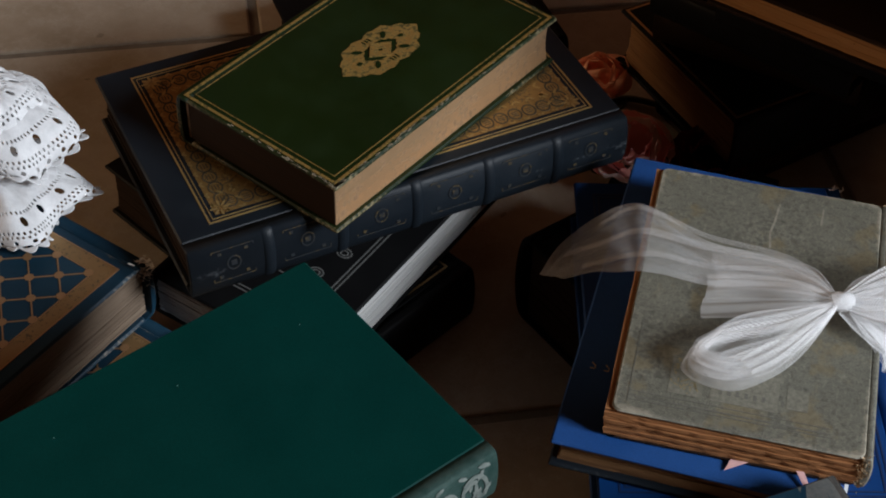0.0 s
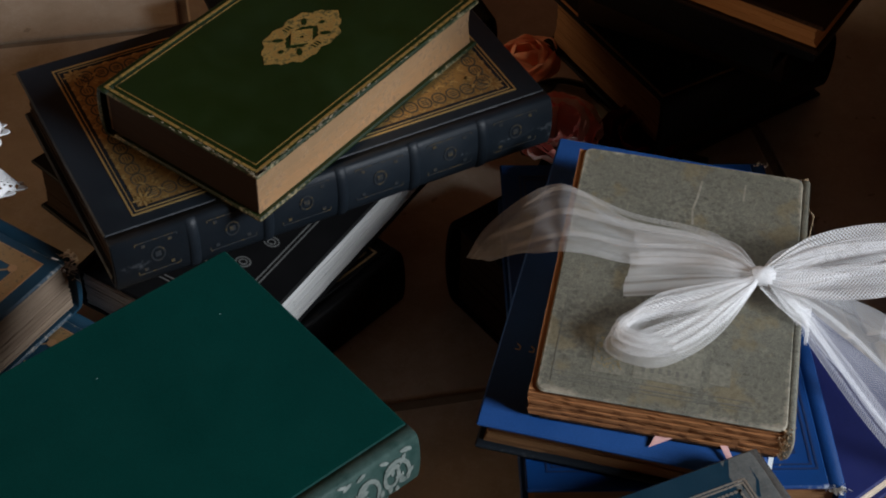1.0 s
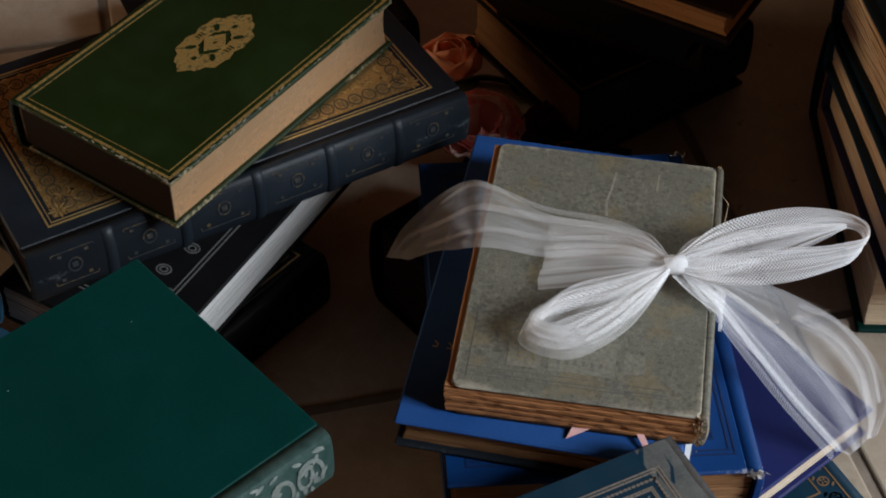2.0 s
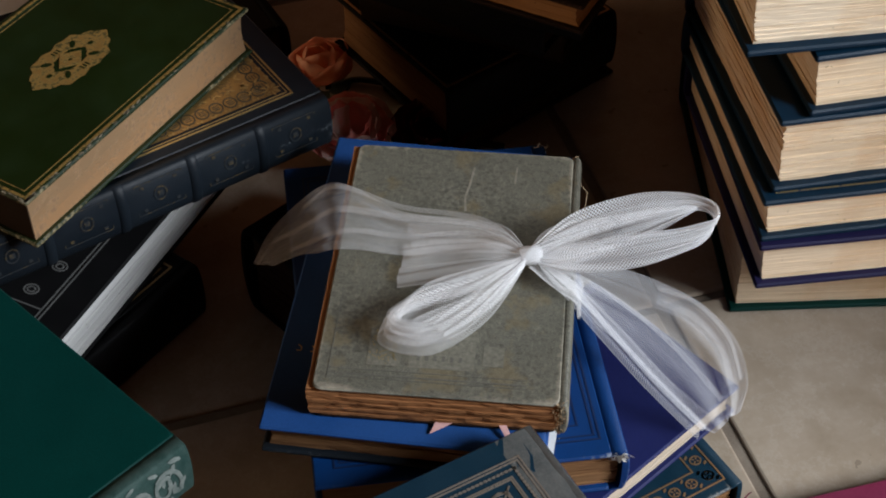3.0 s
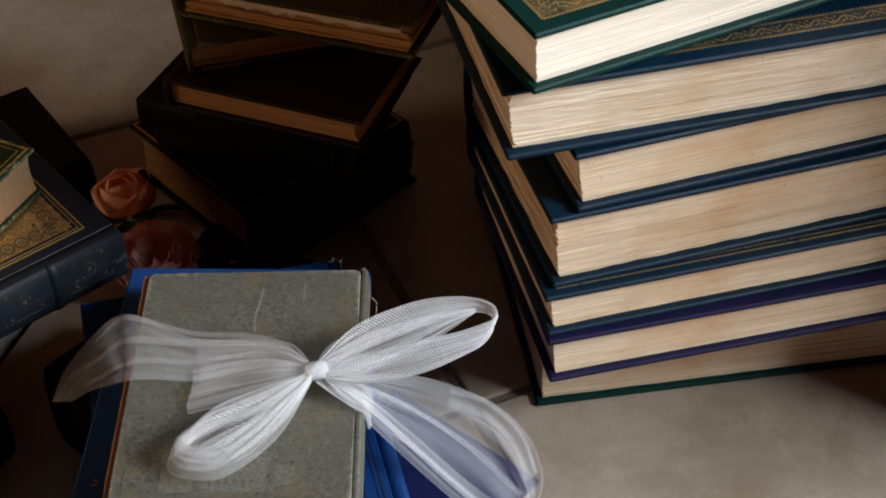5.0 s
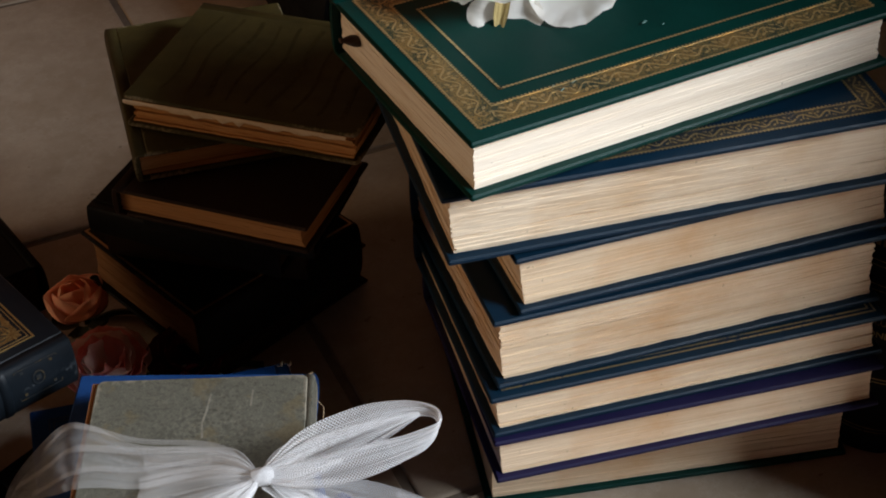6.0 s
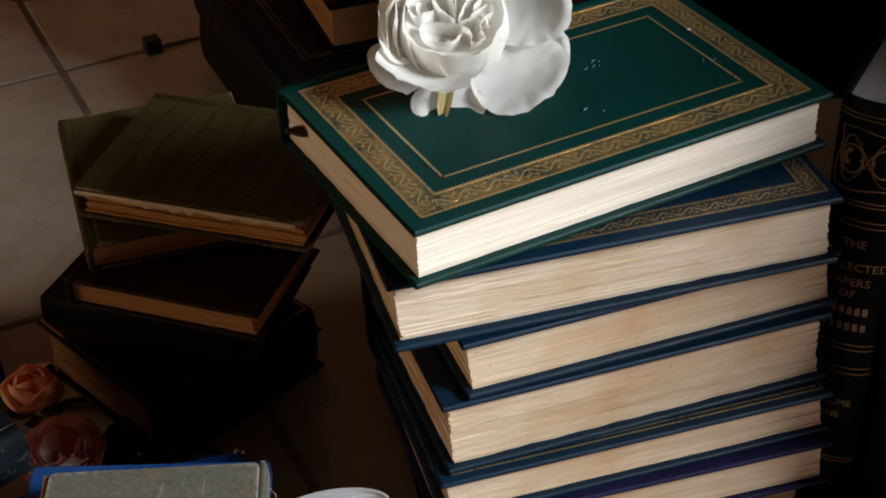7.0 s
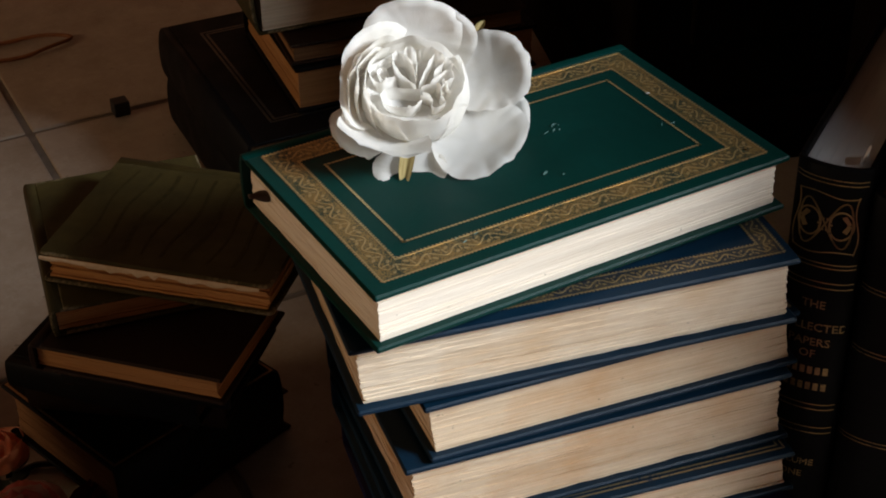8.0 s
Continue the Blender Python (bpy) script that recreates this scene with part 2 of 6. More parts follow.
PAGES_SILVER = paper("pale_grey_leaves", (0.52, 0.52, 0.51), (0.27, 0.27, 0.27))

GREEN_LEATHER = cloth("emerald_leather", (0.0008, 0.0210, 0.0170), (0.0013, 0.032, 0.026), 0.38, (0.03, 0.09, 0.08), 0.535, 0.565, spec=0.10)
BLUE_LEATHER = cloth("deep_blue_leather", (0.0018, 0.0130, 0.0280), (0.0034, 0.021, 0.042), 0.45, (0.03, 0.06, 0.085), 0.54, 0.57)
BLACK_LEATHER = cloth("black_leather", (0.003, 0.003, 0.0032), (0.006, 0.006, 0.0065), 0.55, spec=0.08)
INDIGO_CLOTH = cloth("indigo_cloth", (0.005, 0.008, 0.055), (0.009, 0.014, 0.082), 0.6, (0.05, 0.05, 0.15), 0.54, 0.57)
PURPLE_CLOTH = cloth("violet_cloth", (0.0075, 0.0065, 0.034), (0.012, 0.010, 0.048), 0.6)
SKY_CLOTH = cloth("faded_blue_cloth", (0.007, 0.044, 0.165), (0.014, 0.066, 0.225), 0.6, (0.06, 0.11, 0.26), 0.53, 0.56)
ROYAL_CLOTH = cloth("royal_blue_cloth", (0.0012, 0.023, 0.098), (0.003, 0.038, 0.150), 0.5, (0.30, 0.32, 0.36), 0.53, 0.555)
TEAL_CLOTH = cloth("teal_green_cloth", (0.0002, 0.0225, 0.0190), (0.0004, 0.0315, 0.0265), 0.6, (0.03, 0.12, 0.10), 0.53, 0.56, relief=0.15, spec=0.06)
OLIVE_LEATHER = cloth("moss_green_leather", (0.0022, 0.0080, 0.0008), (0.0056, 0.0150, 0.002), 0.5, (0.25, 0.20, 0.11), 0.517, 0.54)
SLATE_LEATHER = cloth("slate_blue_leather", (0.0042, 0.0066, 0.0095), (0.0080, 0.0118, 0.0165), 0.5, (0.08, 0.09, 0.1), 0.525, 0.55)
BROWN_LEATHER = cloth("dark_brown_leather", (0.010, 0.0045, 0.0025), (0.022, 0.0095, 0.0045), 0.6, (0.09, 0.05, 0.028), 0.525, 0.55, spec=0.15)
KHAKI_CLOTH = cloth("stained_olive_cloth", (0.016, 0.013, 0.003), (0.056, 0.041, 0.010), 0.65, (0.22, 0.17, 0.1), 0.515, 0.54, blotch=34)
NAVY_WORN = cloth("worn_navy_cloth", (0.003, 0.016, 0.030), (0.008, 0.030, 0.050), 0.42, (0.25, 0.22, 0.18), 0.522, 0.548)
MAROON_CLOTH = cloth("maroon_cloth", (0.135, 0.014, 0.040), (0.185, 0.024, 0.062), 0.5, (0.35, 0.15, 0.18), 0.53, 0.56)
GREY_COVER = gray_cover_material()
CREASE = plain("pale_cracked_cloth", (0.14, 0.13, 0.10), (0.27, 0.25, 0.20), 0.8, 300)
TORN_BOARD = plain("torn_binder_board", (0.30, 0.20, 0.11), (0.50, 0.38, 0.25), 0.9, 120)
FRAYED = plain("frayed_white_threads", (0.45, 0.42, 0.38), (0.68, 0.64, 0.58), 0.9, 200)
FLORAL_SPINE = cloth("silver_floral_cloth", (0.003, 0.022, 0.018), (0.045, 0.075, 0.068), 0.45, blotch=160)
TAPE = plain("clouded_clear_tape", (0.050, 0.058, 0.060), (0.125, 0.125, 0.118), 0.25, 60, 0.4, 0.6)

GOLD_GREEN = gilt("gold_on_green", (0.004, 0.025, 0.02), (0.58, 0.43, 0.20), 0.40)
GOLD_GREEN_GROUND = gilt("stippled_gold_on_green", (0.006, 0.022, 0.015), (0.40, 0.27, 0.10), 0.50, 1300)
GOLD_BLUE = gilt("gold_on_blue", (0.010, 0.03, 0.07), (0.46, 0.33, 0.15), 0.44)
GOLD_BLUE_GROUND = gilt("stippled_gold_on_blue", (0.004, 0.014, 0.026), (0.26, 0.18, 0.08), 0.56, 1300)
GOLD_SLATE = gilt("gold_on_slate", (0.03, 0.032, 0.035), (0.50, 0.34, 0.13), 0.40)
GOLD_SLATE_GROUND = gilt("rubbed_gold_ground", (0.07, 0.042, 0.016), (0.36, 0.215, 0.075), 0.43, 700)
GOLD_OLIVE = gilt("gold_on_moss", (0.05, 0.04, 0.012), (0.44, 0.29, 0.09), 0.47, 350)
GOLD_BLACK = gilt("gold_on_black", (0.004, 0.004, 0.004), (0.26, 0.17, 0.07), 0.42)
COPPER_NAVY = gilt("coppery_gold_on_navy", (0.03, 0.03, 0.03), (0.48, 0.28, 0.14), 0.36, 800)
SILVER_NAVY = gilt("silvered_tooling", (0.03, 0.045, 0.06), (0.42, 0.37, 0.31), 0.40, 1200)
SILVER_BLACK = gilt("silver_lines_on_black", (0.02, 0.02, 0.02), (0.28, 0.28, 0.27), 0.42, 800)
INK_GREY = plain("faded_dark_print", (0.060, 0.060, 0.050), (0.15, 0.143, 0.115), 0.7, 900)
INK_PALE = plain("pale_print_panel", (0.085, 0.080, 0.060), (0.20, 0.19, 0.15), 0.7, 500)
INK_NAVY = plain("blind_stamped_rule", (0.003, 0.012, 0.05), (0.005, 0.02, 0.075), 0.5, 300)
CREAM_LETTER = plain("cream_stamped_letter", (0.55, 0.48, 0.42), (0.68, 0.60, 0.54), 0.5, 300)

TULLE = tulle_material("white_tulle", 0.22)
TULLE_SHEER = tulle_material("sheer_white_tulle", 0.145, streak=0.24)
TULLE_DENSE = tulle_material("gathered_white_tulle", 0.40)
LACE = plain("white_cotton_lace", (0.50, 0.50, 0.51), (0.68, 0.68, 0.69), 0.85, 160, 0.6)
ROSE_WHITE = petal_material("ivory_fabric_petal", (0.90, 0.87, 0.80), (0.93, 0.91, 0.87), 0.46)
ROSE_PINK = petal_material("coral_pink_petal", (0.93, 0.26, 0.25), (0.95, 0.48, 0.42), 0.35)
ROSE_BLUSH = petal_material("blush_petal", (0.94, 0.66, 0.60), (0.96, 0.84, 0.77), 0.45)
ROSE_RED = petal_material("dark_red_petal", (0.10, 0.006, 0.008), (0.17, 0.012, 0.014), 0.25)
ROSE_PEACH = petal_material("peach_petal", (0.90, 0.40, 0.24), (0.94, 0.54, 0.38), 0.3)
SEPAL = plain("dry_sepal", (0.20, 0.15, 0.05), (0.30, 0.23, 0.09), 0.7, 90)
SEPAL_DARK = plain("dark_green_sepal", (0.008, 0.012, 0.006), (0.02, 0.026, 0.012), 0.6, 90)
PINK_RIBBON = plain("dusty_pink_ribbon", (0.50, 0.28, 0.27), (0.62, 0.38, 0.36), 0.5, 90)
DARK_RIBBON = plain("dark_brown_ribbon", (0.03, 0.014, 0.008), (0.06, 0.028, 0.015), 0.6, 90)
WHITE_SLIP = plain("white_paper_slip", (0.62, 0.62, 0.60), (0.72, 0.72, 0.70), 0.8, 90)
BLACK_PLASTIC = plain("matt_black_plastic", (0.008, 0.008, 0.008), (0.016, 0.016, 0.016), 0.6, 90)
RUST_ELASTIC = plain("rust_brown_elastic", (0.25, 0.10, 0.04), (0.36, 0.15, 0.06), 0.7, 90)


# ---- building helpers ----
def part(name, bm, material, parent, label="", smooth=False):
    me = bpy.data.meshes.new(name)
    bm.normal_update()
    bm.to_mesh(me)
    bm.free()
    for m in material if isinstance(material, (list, tuple)) else (material,):
        me.materials.append(m)
    if smooth:
        me.polygons.foreach_set("use_smooth", [True] * len(me.polygons))
    ob = new(name, me)
    ob.parent = parent
    if label:
        ob["label"] = label
    return ob


def thing(name, m, label, category, group=""):
    ob = new(name)
    ob.empty_display_size = 0.02
    ob.matrix_world = m
    return tagged(ob, label, category, group)


def box(bm, x0, x1, y0, y1, z0, z1, bevel=0.0, segments=2):
    m = Matrix.LocRotScale(((x0 + x1) / 2, (y0 + y1) / 2, (z0 + z1) / 2), None, (x1 - x0, y1 - y0, z1 - z0))
    made = bmesh.ops.create_cube(bm, size=1, matrix=m)
    if bevel:
        edges = {e for v in made["verts"] for e in v.link_edges}
        bmesh.ops.bevel(bm, geom=list(edges), offset=bevel, segments=segments, affect="EDGES", profile=0.5)
    return bm


def round_board(bm, x0, x1, y0, y1, z0, z1, radius, bevel):
    """A board whose corners are rounded in plan, with softened rims."""
    r = min(radius, (x1 - x0) / 3, (y1 - y0) / 3)
    loop = []
    for cx, cy, a0 in ((x1 - r, y1 - r, 0), (x0 + r, y1 - r, 90), (x0 + r, y0 + r, 180), (x1 - r, y0 + r, 270)):
        for k in range(6):
            a = radians(a0 + 18 * k)
            loop.append((math.cos(a), math.sin(a), cx, cy))
    rows = [[(cx + (r - inset) * c, cy + (r - inset) * s2, z) for c, s2, cx, cy in loop] for z, inset in ((z0, bevel), (z0 + bevel, 0), (z1 - bevel, 0), (z1, bevel))]
    g = sheet(bm, rows, True)
    bm.faces.new(list(reversed(g[0])))
    bm.faces.new(g[-1])
    for f in bm.faces:
        f.smooth = False


def sheet(bm, rows, closed=False, uv=None, packed=None):
    """Joins rows of points into a surface; uv: a function of (i, j); packed: how closely each row's cloth is gathered."""
    layer = bm.loops.layers.uv.new("weave") if uv else None
    tight = bm.loops.layers.uv.new("packed") if packed else None
    grid = [[bm.verts.new(p) for p in row] for row in rows]
    for i in range(len(grid) - 1):
        n = len(grid[i])
        for j in range(n if closed else n - 1):
            k = (j + 1) % n
            f = bm.faces.new((grid[i][j], grid[i][k], grid[i + 1][k], grid[i + 1][j]))
            f.smooth = True
            if uv:
                for loop, ij in zip(f.loops, ((i, j), (i, j + 1), (i + 1, j + 1), (i + 1, j))):
                    loop[layer].uv = uv(*ij)
                    if packed:
                        loop[tight].uv = (packed[ij[0]], 0)
    return grid


def strip(bm, points, width, z, height=0.0003, closed=False):
    """A flat raised line of that width along points in the plane."""
    n = len(points)
    pts = [Vector((p[0], p[1])) for p in points]
    left, right = [], []
    for i, p in enumerate(pts):
        a = pts[(i - 1) % n] if closed or i else p
        b = pts[(i + 1) % n] if closed or i < n - 1 else p
        d1, d2 = (p - a), (b - p)
        d1 = d1.normalized() if d1.length > 1e-9 else d2.normalized()
        d2 = d2.normalized() if d2.length > 1e-9 else d1
        n1, n2 = Vector((-d1.y, d1.x)), Vector((-d2.y, d2.x))
        nn = n1 + n2
        nn = nn.normalized() if nn.length > 1e-6 else n1
        k = width / 2 / max(0.4, nn.dot(n1))
        left.append(p + nn * k)
        right.append(p - nn * k)
    top = [[bm.verts.new((*l, z + height)), bm.verts.new((*r, z + height))] for l, r in zip(left, right)]
    low = [[bm.verts.new((*l, z)), bm.verts.new((*r, z))] for l, r in zip(left, right)]
    for i in range(n if closed else n - 1):
        k = (i + 1) % n
        bm.faces.new((top[i][0], top[i][1], top[k][1], top[k][0]))
        bm.faces.new((low[i][0], top[i][0], top[k][0], low[k][0]))
        bm.faces.new((top[i][1], low[i][1], low[k][1], top[k][1]))


def rect(x0, x1, y0, y1):
    return [(x0, y0), (x1, y0), (x1, y1), (x0, y1)]


def ring(cx, cy, rx, ry, n=14, turn=0.0):
    return [(cx + rx * math.cos(a) * math.cos(turn) - ry * math.sin(a) * math.sin(turn),
             cy + rx * math.cos(a) * math.sin(turn) + ry * math.sin(a) * math.cos(turn)) for a in (2 * math.pi * i / n for i in range(n))]


def blob(bm, points, z, height=0.0003):
    top = [bm.verts.new((x, y, z + height)) for x, y in points]
    bm.faces.new(top)


def frame_band(bm, x0, x1, y0, y1, w, z, height=0.0002):
    """A flat band round a rectangle, w wide, inside of it."""
    o = [bm.verts.new((*p, z + height)) for p in rect(x0, x1, y0, y1)]
    i = [bm.verts.new((*p, z + height)) for p in rect(x0 + w, x1 - w, y0 + w, y1 - w)]
    for k in range(4):
        j = (k + 1) % 4
        bm.faces.new((o[k], o[j], i[j], i[k]))


def vine(bm, p, q, width, step, z, line=0.0006, rnd=None):
    """Scrollwork between p and q: a waving stem with leaves and buds on both sides."""
    p, q = Vector(p), Vector(q)
    d = (q - p)
    length = d.length
    d.normalize()
    s = Vector((-d.y, d.x))
    n = max(1, round(length / step))
    pts = []
    for i in range(n * 8 + 1):
        u = i / 8
        w = p + d * (length * u / n) + s * (math.sin(math.pi * u) * width * 0.30)
        pts.append((w.x, w.y))
    strip(bm, pts, line, z)
    for i in range(n):
        sign = 1 if i % 2 == 0 else -1
        c = p + d * (length * (i + 0.5) / n)
        a = math.atan2(d.y, d.x)
        for du, dv, rx, ry, tw in ((-0.28, -0.30, 0.22, 0.10, 0.7), (0.28, -0.30, 0.22, 0.10, -0.7), (0.0, -0.18, 0.10, 0.10, 0), (0.05, 0.06, 0.20, 0.07, 1.2)):
            w = c + d * (du * length / n) + s * (sign * dv * width)
            blob(bm, ring(w.x, w.y, rx * width * 0.8, ry * width, 7, a + tw * sign), z)


def tuft(bm, rnd, x, y, z, spread, reach, way, n):
    """Frayed threads: n thin blades that leave a worn place in all directions near way."""
    for _ in range(n):
        p = Vector((x + rnd.gauss(0, spread[0]), y + rnd.gauss(0, spread[1]), z + rnd.gauss(0, spread[2])))
        d = (Vector(way) + Vector((rnd.gauss(0, 0.7), rnd.gauss(0, 0.7), rnd.gauss(0, 0.7)))).normalized()
        side = d.orthogonal().normalized() * rnd.uniform(0.0002, 0.0006)
        q = p + d * rnd.uniform(0.3, 1.0) * reach
        m = (p + q) / 2 + Vector((rnd.gauss(0, 0.0003), rnd.gauss(0, 0.0003), rnd.gauss(0, 0.0003)))
        v = [bm.verts.new(c) for c in (p - side, p + side, m + side * 0.8, q, m - side * 0.8)]
        bm.faces.new(v)


def cut_words(words, size, m, material, parent, name="lettering"):
    """Stamped letters from the built-in font, as a thin mesh."""
    cu = bpy.data.curves.new(name, "FONT")
    cu.body, cu.size, cu.extrude, cu.align_x, cu.resolution_u = words, size, 0.00015, "CENTER", 2
    tmp = bpy.data.objects.new(name, cu)
    me = bpy.data.meshes.new_from_object(tmp)
    bpy.data.objects.remove(tmp)
    bpy.data.curves.remove(cu)
    me.materials.append(material)
    ob = new(name, me)
    ob.parent = parent
    ob.matrix_local = m
    return ob


def book(name, corner, angle, length, depth, z0, z1, cover, pages, spine="N", label="", group="", board=0.0026, over=0.003,
         spine_mat=None, bulge=0.10, leaves=0.0013, seed=0, ragged=0.0005, category="book", fore=None, rx=0.0, ry=0.0, hinge=0.006, out=0.0, skew=0.0, corner_radius=0.0012):
    """A hardback lying flat. corner: the plan of its near left corner, angle: the way that its near edge runs, length along it, depth away.
    spine: the side (S near, N far, W, E) that the spine is on. Local x runs along the near edge, y away, z up from its base."""
    rnd = random.Random(seed or hash((len(label), length, depth)) % 1000)
    t = z1 - z0
    root = thing(name, pose(corner[0], corner[1], z0, rx, ry, angle), label, category, group)
    lo = {"S": (0, 0, hinge, 0), "N": (0, 0, 0, hinge), "W": (hinge, 0, 0, 0), "E": (0, hinge, 0, 0)}[spine]
    x0, x1, y0, y1 = lo[0], length - lo[1], lo[2], depth - lo[3]
    root["size"] = (length, depth, t)
    for nm, a, b in (("back_cover", 0, board), ("front_cover", t - board, t)):
        bm = bmesh.new()
        lean = skew if a else 0.0
        round_board(bm, x0 + lean, x1 + lean, y0, y1, a, b, corner_radius, min(0.0009, board * 0.35))
        part(nm, bm, cover, root, smooth=False)
    # the leaves, in thin gatherings whose edges are not quite even
    bm = bmesh.new()
    n = max(4, int((t - 2 * board) / leaves))
    h = (t - 2 * board) / n
    ins = {"S": (over, over, 0.002, over), "N": (over, over, over, 0.002), "W": (0.002, over, over, over), "E": (over, 0.002, over, over)}[spine]
    slope = rnd.uniform(-0.0008, 0.0008)
    rings = []
    cuts = [(0, k / 30) for k in range(30)] + [(1, k / 14) for k in range(14)] + [(2, 0.0)] + [(3, k / 14) for k in range(14)]
    o = Vector((rnd.uniform(0, 90), rnd.uniform(0, 90), 0))
    for i in range(n):
        j = [rnd.uniform(0, ragged) + (rnd.random() < 0.10) * ragged * 1.3 for _ in range(4)]
        k = 4 * (i / n - 0.5) ** 2
        hollow = (0.0016 * (1 - k)) if fore != "flat" else 0.0
        e = [ins[0] + j[0], ins[1] + j[1], ins[2] + j[2], ins[3] + j[3]]
        e["WESN".index({"S": "N", "N": "S", "W": "E", "E": "W"}[spine])] += hollow + slope * (i / n) - out
        for h2 in (i, i + 1):
            row = []
            lean = skew * h2 / n
            for side, f in cuts:
                # gatherings wander a little along the block, and their edges are worn unevenly
                sway = 0.7 * h * math.sin(math.pi * h2 / n) * noise.noise(o + Vector((f * 5 + side * 9, h2 * 0.35, 2)))
                bite = ragged * 0.9 * max(-0.3, noise.noise(o + Vector((f * 16 + side * 40, i * 2.3, 6))))
                z = board + h2 * h + sway
                xa, xb, ya, yb = e[0] + lean, length - e[1] + lean, e[2], depth - e[3]
                row.append(((xa + (xb - xa) * f, ya + bite, z), (xb - bite, ya + (yb - ya) * f, z), (xb, yb, z), (xa + bite, yb + (ya - yb) * f, z))[side])
            rings.append(row)
    g = sheet(bm, rings, True)
    bm.faces.new(list(reversed(g[0])))
    bm.faces.new(g[-1])
    for f in bm.faces:
        f.smooth = False
    part("page_block", bm, pages, root)
    # the spine: a shell bowed outwards, with its joints
    bm = bmesh.new()
    along = length if spine in "SN" else depth
    steps = 12
    rows = []
    for s in (0, 0.0006, along - 0.0006, along):
        outer, inner = [], []
        cut = 0.0008 if s in (0, along) else 0
        for i in range(steps + 1):
            a = math.pi * (i / steps - 0.5)
            outer.append((-(bulge * t) * math.cos(a) + cut, t / 2 + (t / 2 - cut) * math.sin(a)))
        for i in range(steps, -1, -1):
            a = math.pi * (i / steps - 0.5)
            inner.append((-(bulge * t - 0.0018) * math.cos(a) + 0.0018, t / 2 + (t / 2 - 0.0019) * math.sin(a)))
        flap = [(hinge + 0.001, t - 0.0006), (hinge + 0.001, t - 0.0016)]
        flap0 = [(hinge + 0.001, 0.0016), (hinge + 0.001, 0.0006)]
        prof = flap0[1:] + outer + flap[:1] + flap[1:] + inner + flap0[:1]
        row = []
        for d, z in prof:
            if spine == "S":
                row.append((s, d, z))
            elif spine == "N":
                row.append((s, depth - d, z))
            elif spine == "W":
                row.append((d, s, z))
            else:
                row.append((length - d, s, z))
        rows.append(row)
    g = sheet(bm, rows, closed=True)
    bm.faces.new(g[0])
    bm.faces.new(list(reversed(g[-1])))
    bmesh.ops.recalc_face_normals(bm, faces=bm.faces)
    part("spine", bm, spine_mat or cover, root)
    return root


def child(root, prefix):
    for c in root.children:
        if c.name.split(".")[0] == prefix:
            return c


# ---- room: floor, walls, window ----
PITCH, U0, V0 = 0.353, 0.140, 0.045


def build_room():
    x0, x1, y0, y1, h, t = WALL_W, WALL_E, WALL_S, 2.7, 3.0, 0.2
    floor = new("floor")
    floor.matrix_world = ROOM
    tagged(floor, "beige glazed ceramic tiles with sandy recessed joints", "floor", kind="structure")
    bm = bmesh.new()
    box(bm, x0 - t, x1 + t, y0 - t, y1 + t, -0.12, -0.0022)
    part("grout", bm, GROUT, floor)
    walls = {
        "wall_west": [(x0 - t, x0, y0 - t, V0W, 0, h), (x0 - t, x0, V1W, y1 + t, 0, h), (x0 - t, x0, V0W, V1W, 0, VZ0), (x0 - t, x0, V0W, V1W, VZ1, h)],
        "wall_east": [(x1, x1 + t, y0 - t, y1 + t, 0, h)],
        "wall_north": [(x0, x1, y1, y1 + t, 0, h)],
        "wall_south": [(x0, W0, y0 - t, y0, 0, h), (W1, x1, y0 - t, y0, 0, h), (W0, W1, y0 - t, y0, 0, WZ0), (W0, W1, y0 - t, y0, WZ1, h)],
    }
    for name, boxes in walls.items():
        bm = bmesh.new()
        for b in boxes:
            box(bm, *b)
        ob = part(name, bm, WALL, None)
        ob.matrix_world = ROOM
        tagged(ob, "plain orange-brown wall out of view, coloured for warm bounce light", "wall", kind="structure")
    bm = bmesh.new()
    box(bm, x0 - t, x1 + t, y0 - t, y1 + t, h, h + 0.1)
    ob = part("ceiling", bm, CEILING, None)
    ob.matrix_world = ROOM
    tagged(ob, "plain dark wooden ceiling", "ceiling", kind="structure")
    # each window in its own plan: x along the wall, y into the room
    for name, m, a, b, z0, z1 in (("window_1", ROOM @ pose(0, y0, 0), W0, W1, WZ0, WZ1), ("window_2", ROOM @ pose(x0, 0, 0, 0, 0, -90), -V1W, -V0W, VZ0, VZ1)):
        win = new(name)
        win.matrix_world = m
        tagged(win, "white painted window out of view, placed for the light it lets in", "window", kind="structure")
        for box_x, box_z in (((a, a + 0.05), (z0, z1)), ((b - 0.05, b), (z0, z1)), ((a + 0.05, b - 0.05), (z0, z0 + 0.05)), ((a + 0.05, b - 0.05), (z1 - 0.05, z1))):
            bm = bmesh.new()
            box(bm, *box_x, -0.16, -0.10, *box_z, 0.004)
            part("window_frame", bm, WHITE_PAINT, win)
        bm = bmesh.new()
        box(bm, a - 0.03, b + 0.03, -0.09, 0.04, z0 - 0.03, z0 - 0.001, 0.004)
        part("window_sill", bm, WHITE_PAINT, win)
    return floor


FLOOR = build_room()


# ---- gilt decoration ----
def on_cover(root, name, build, material, label=""):
    """Decoration on the upper cover, in the book's own plan."""
    length, depth, t = root["size"]
    bm = bmesh.new()
    build(bm, length, depth, t + 0.00005)
    return part(name, bm, material, child(root, "front_cover"), label)


